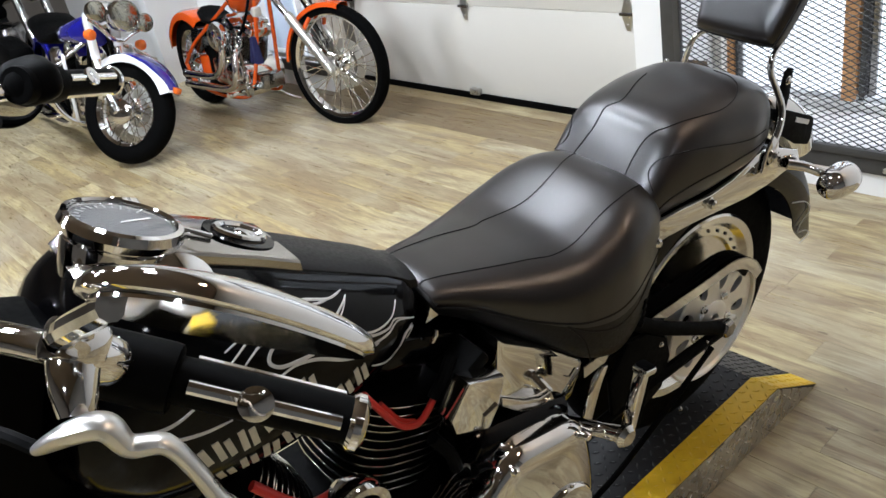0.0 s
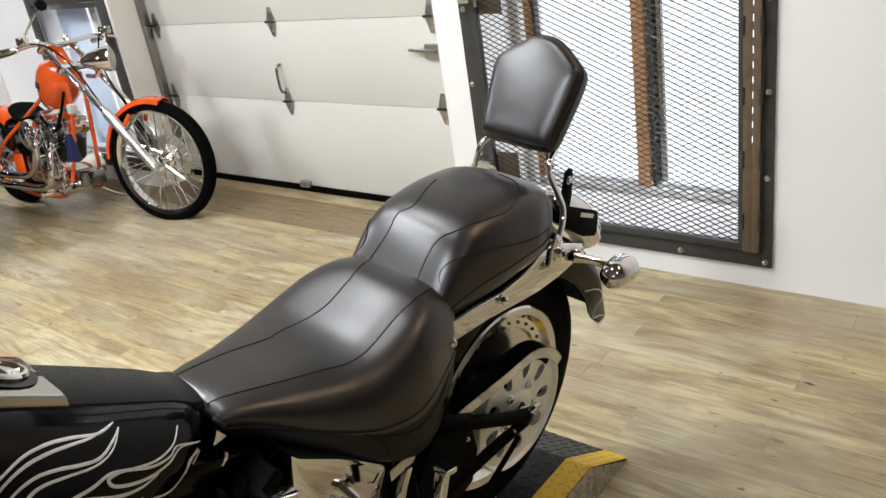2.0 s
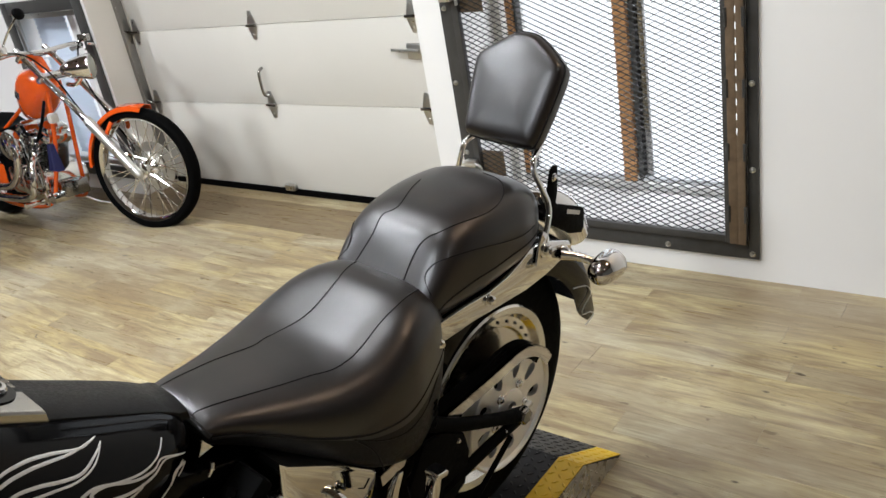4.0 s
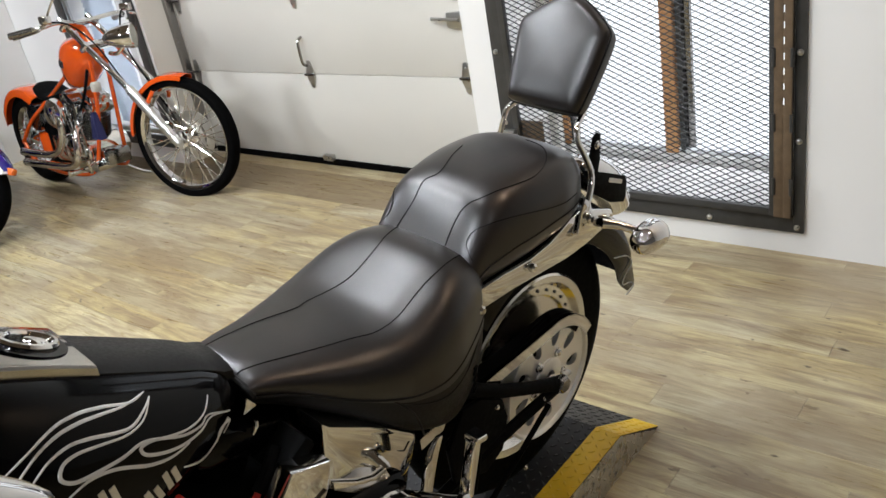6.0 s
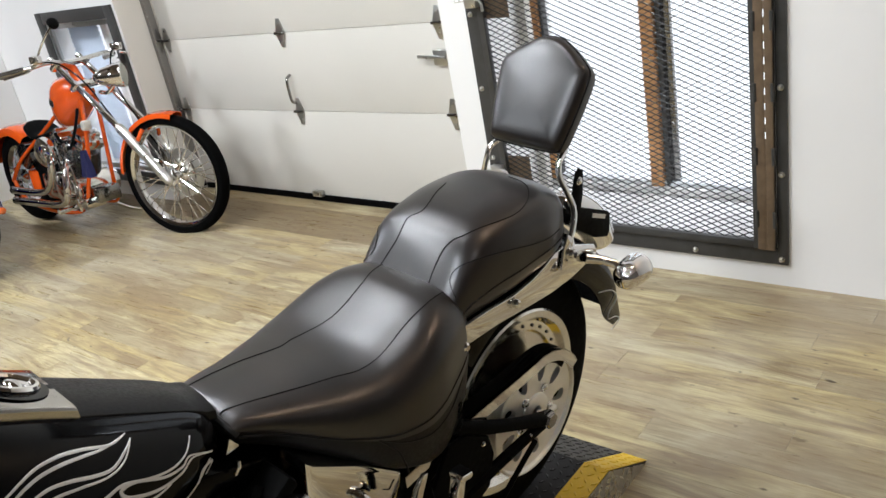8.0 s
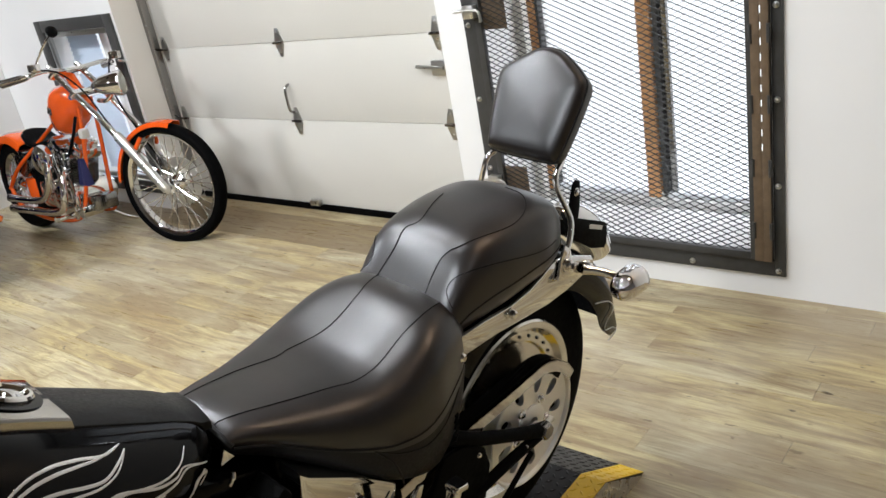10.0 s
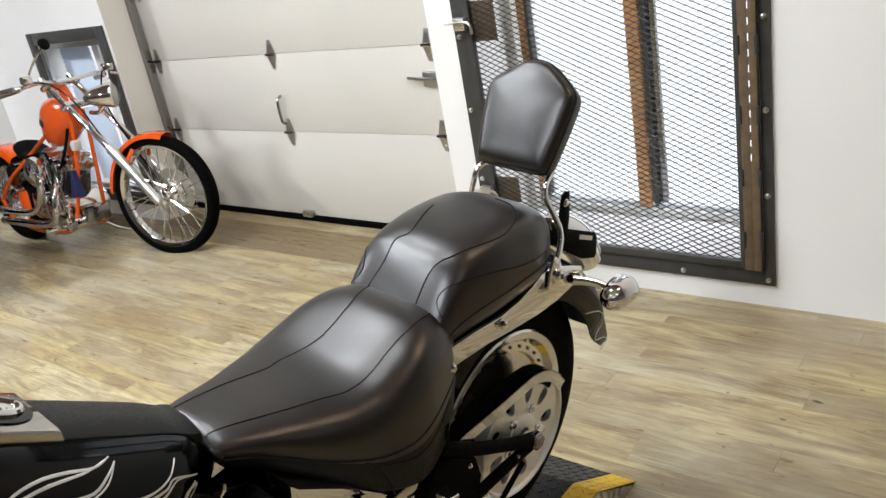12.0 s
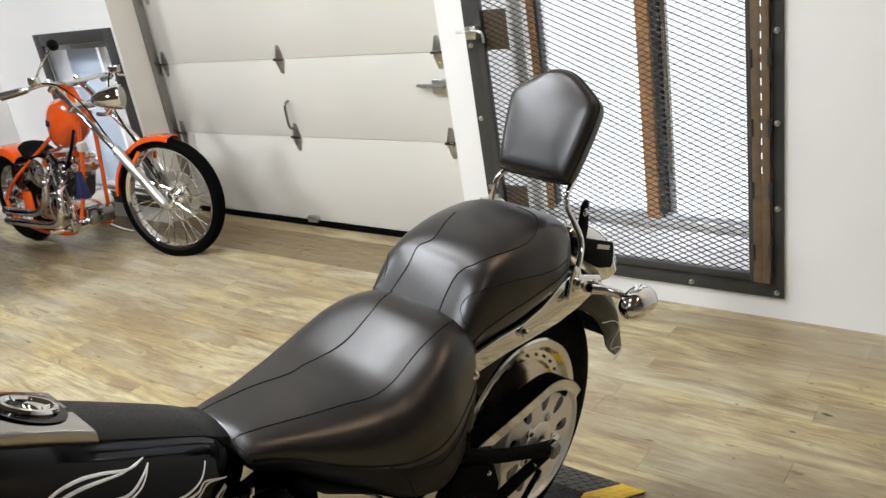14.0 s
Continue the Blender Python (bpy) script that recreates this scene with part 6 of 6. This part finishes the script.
for k in range(-4, 5):
    y = 0.017 * k
    h = math.sqrt(0.082**2 - y * y)
    turned("lens_flute", tube([hm @ Vector((-h, y, 0.037)), hm @ Vector((-h * 0.5, y, 0.046 - abs(y) * 0.05)), hm @ Vector((0, y, 0.0505 - abs(y) * 0.07)), hm @ Vector((h * 0.5, y, 0.046 - abs(y) * 0.05)), hm @ Vector((h, y, 0.037))], 0.0026, 6), LAMPLENS, hl)
turned("nacelle", box(0.15, 0.17, 0.17, pose(-0.18, 0, 0.875, 0, -20, 0), 0.07), CHROME, tb)
turned("windscreen", slab(rounded([(-0.26, 0), (0.26, 0), (0.28, 0.2), (0.2, 0.36), (-0.2, 0.36), (-0.28, 0.2)]), 0.004, pose(-0.12, 0, 1.02) @ pose(0, 0, 0, 90, 0, 90) @ pose(0, 0, 0, -25, 0, 0)), glass_mat("screen_acrylic", (0.9, 0.93, 0.95)), tb)
turned("handlebar", tube([(-0.62, -0.42, 1.06), (-0.50, -0.38, 1.08), (-0.32, -0.25, 1.10), (-0.26, 0, 1.05), (-0.32, 0.25, 1.10), (-0.50, 0.38, 1.08), (-0.62, 0.42, 1.06)], 0.0125, 12), CHROME, tb)
for s in (-1, 1):
    turned("hand_grip", tube([(-0.62, s * 0.42, 1.06), (-0.50, s * 0.38, 1.08)], 0.018, 14), PLASTIC, tb)
rings = []
for i in range(21):
    s = i / 20
    u = -0.86 + 0.56 * s
    h = 0.155 * math.sin(math.pi * (0.06 + 0.86 * s)) ** 0.5
    t, lo = 0.77 + 0.11 * s, 0.655 + 0.02 * s
    rings.append([(u, h * math.cos(a), (t + lo) / 2 + (t - lo) / 2 * math.copysign(abs(math.sin(a)) ** 0.8, math.sin(a))) for a in (2 * math.pi * j / 36 for j in range(36))])
tt = part("fuel_tank", loft(rings), BLUE, tb, "cobalt blue fuel tank with white flanks", 60)
for s in (-1, 1):
    rings = []
    for i in range(15):
        q = 0.04 + 0.46 * i / 14
        h = 0.155 * math.sin(math.pi * (0.06 + 0.86 * q)) ** 0.5 + 0.004
        t, lo = 0.77 + 0.11 * q, 0.655 + 0.02 * q
        rings.append([(-0.86 + 0.56 * q, s * h * math.cos(a) * k, (t + lo) / 2 + (t - lo) / 2 * 1.02 * math.copysign(abs(math.sin(a)) ** 0.8, math.sin(a))) for k, a in ((1, radians(-50)), (1, radians(-20)), (1, radians(10)), (1, radians(35)), (0.9, radians(35)), (0.9, radians(-50)))])
    part("tank_panel", loft(rings), PEARL, tt, "white side panel")
rings = []
for u, hw, lo, hi in ((-1.62, 0.10, 0.70, 0.80), (-1.5, 0.16, 0.68, 0.80), (-1.35, 0.17, 0.66, 0.76), (-1.15, 0.18, 0.63, 0.70), (-1.0, 0.15, 0.64, 0.73), (-0.88, 0.08, 0.70, 0.77)):
    rings.append([(u, hw * math.copysign(abs(math.cos(a)) ** 0.7, math.cos(a)), (lo + hi) / 2 + (hi - lo) / 2 * math.copysign(abs(math.sin(a)) ** 0.7, math.sin(a))) for a in (2 * math.pi * j / 28 for j in range(28))])
part("saddle", loft(rings), SATINBLACK, tb)
spoked_wheel(tb, pose(-1.61, 0, 0.315, -90, 0, 0), 0.315, 0.065, 0.212, 40, 0.07, "rear_wheel")
fender(tb, (-1.61, 0.315), 0.36, 0.10, 30, 175, 0.07, BLUE, 26, "rear_fender")
for s in (-1, 1):
    part("saddlebag", box(0.52, 0.18, 0.30, pose(-1.66, s * 0.26, 0.48, 0, 4, 0), 0.05), SATINBLACK, tb, "black leather saddlebag")
part("crankcase", box(0.40, 0.26, 0.26, pose(-0.74, 0, 0.30), 0.06), POLISHED, tb)
for lean, u0 in ((-22, -0.78), (23, -0.69)):
    m = pose(u0, 0, 0.38, 0, lean, 0)
    finned_barrel(tb, m, 0.09, 9, 0.05, 0.017, SATINBLACK)
    part("rocker_box", box(0.17, 0.18, 0.08, m @ pose(0, 0, 0.245), 0.025), CHROME, tb)
part("air_cleaner", lathe([(0.001, 0.05), (0.08, 0.045), (0.10, 0.02), (0.10, -0.01), (0.05, -0.03)], 36, pose(-0.74, -0.16, 0.56, 90, 0, 0)), CHROME, tb)
part("exhaust_pipe", tube([(-0.55, -0.12, 0.48), (-0.48, -0.17, 0.42), (-0.50, -0.19, 0.24), (-0.70, -0.21, 0.17), (-1.2, -0.22, 0.17), (-1.95, -0.24, 0.19)], [0.026, 0.026, 0.028, 0.03, 0.045, 0.047], 16), CHROME, tb)
part("engine_guard", tube([(-0.36, -0.05, 0.72), (-0.34, -0.28, 0.58), (-0.34, -0.34, 0.42), (-0.38, -0.26, 0.26), (-0.42, -0.10, 0.17)], 0.016, 12), CHROME, tb)
part("engine_guard", tube([(-0.36, 0.05, 0.72), (-0.34, 0.28, 0.58), (-0.34, 0.34, 0.42), (-0.38, 0.26, 0.26), (-0.42, 0.10, 0.17)], 0.016, 12), CHROME, tb)
for s in (-1, 1):
    part("footboard", box(0.32, 0.10, 0.02, pose(-0.66, s * 0.30, 0.25, 0, -4, 0), 0.008), CHROME, tb)
    part("fairing_lower", slab(rounded([(-0.06, -0.22), (0.06, -0.2), (0.07, 0.2), (-0.03, 0.24)]), 0.02, pose(-0.36, s * 0.20, 0.44, 90, 0, 15 * s), 0.006), PEARL, tb)
    part("frame_tube", tube([(-0.22, s * 0.04, 0.86), (-0.36, s * 0.10, 0.4), (-0.45, s * 0.12, 0.16), (-1.0, s * 0.12, 0.16), (-1.5, s * 0.13, 0.32)], 0.018, 10), BLACK, tb)
part("side_stand", tube([(-0.60, 0.16, 0.16), (-0.58, 0.24, 0.09), (-0.55, 0.30, 0.035)], 0.012, 8), CHROME, tb)

# ---------------------------------------------------------------- dark cruiser in the dim corner of the showroom
DARK = pose(-6.80, 2.72, 0.0, 0, 0, 10) @ pose(0, 0, 0, -6, 0, 0)
db = thing("black_motorcycle", "black cruiser motorcycle with red tail lamp in the dim corner", "motorcycle", DARK)
for u in (0.0, -1.6):
    spoked_wheel(db, pose(u, 0, 0.32, -90, 0, 0), 0.32, 0.065, 0.215, 20, 0.06, "wheel")
fender(db, (0.0, 0.32), 0.36, 0.08, 20, 160, 0.06, BLACK, 24, "front_fender")
fender(db, (-1.6, 0.32), 0.37, 0.10, 30, 175, 0.07, BLACK, 24, "rear_fender")
for s in (-1, 1):
    part("fork_leg", tube([(0.0, s * 0.1, 0.32), (-0.22, s * 0.1, 0.95)], 0.03, 14), DARKSTEEL, db)
    part("saddlebag", box(0.5, 0.18, 0.3, pose(-1.6, s * 0.25, 0.5), 0.05), BLACK, db)
rings = []
for i in range(17):
    s = i / 16
    rings.append([(-0.95 + 0.6 * s, 0.15 * math.sin(math.pi * (0.06 + 0.86 * s)) ** 0.5 * math.cos(a), 0.80 + 0.1 * s + 0.08 * math.sin(a)) for a in (2 * math.pi * j / 28 for j in range(28))])
part("fuel_tank", loft(rings), BLACK, db)
part("saddle", box(0.7, 0.3, 0.12, pose(-1.25, 0, 0.70), 0.05), SATINBLACK, db)
part("crankcase", box(0.5, 0.28, 0.42, pose(-0.75, 0, 0.42), 0.08), DARKSTEEL, db)
part("handlebar", tube([(-0.6, -0.42, 1.08), (-0.3, -0.3, 1.12), (-0.26, 0, 1.05), (-0.3, 0.3, 1.12), (-0.6, 0.42, 1.08)], 0.0125, 12), CHROME, db)
part("headlamp", lathe([(0.001, -0.1), (0.08, -0.05), (0.09, 0.02), (0.001, 0.04)], 28, axis_to((-0.1, 0, 0.88), (1, 0, 0))), CHROME, db)
part("tail_lamp", box(0.05, 0.10, 0.06, pose(-1.98, 0, 0.62), 0.015), REDLENS, db)
part("exhaust_pipe", tube([(-0.55, -0.2, 0.2), (-1.9, -0.24, 0.2)], 0.045, 14), CHROME, db)

# ---------------------------------------------------------------- floor planks
PW, PL, GAP = 0.102, 0.92, 0.0003
prng = random.Random(7)


def plank_mesh(length):
    """One plank with eased edges, its top at z 0."""
    bm = bmesh.new()
    e = 0.0005
    x, y = length / 2 - GAP, PW / 2 - GAP
    rows = [[(-x, -y, -0.006), (x, -y, -0.006), (x, y, -0.006), (-x, y, -0.006)], [(-x, -y, -e), (x, -y, -e), (x, y, -e), (-x, y, -e)], [(-x + e, -y + e, 0), (x - e, -y + e, 0), (x - e, y - e, 0), (-x + e, y - e, 0)]]
    return loft(rows)


shared = finish(plank_mesh(PL), "plank", PLANK, 20)
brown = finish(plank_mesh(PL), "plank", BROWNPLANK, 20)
far = bmesh.new()
row = 0
y = 3.585 + 6 * PW
while y > ROOM_S - PW:
    x = ROOM_W - prng.random() * PL
    while x < ROOM_E + 0.2:
        cx, cy = x + PL / 2, y - PW / 2
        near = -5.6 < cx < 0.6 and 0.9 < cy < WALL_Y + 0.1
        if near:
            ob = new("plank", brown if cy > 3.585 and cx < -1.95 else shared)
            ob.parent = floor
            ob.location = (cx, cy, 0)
        else:
            own = plank_mesh(PL)
            bmesh.ops.translate(own, vec=(cx, cy, 0), verts=own.verts)
            merge(far, own)
        x += PL
    y -= PW
    row += 1
rest = part("planking", far, PLANK, floor, "", 20)
rest["kind"] = "stuff"
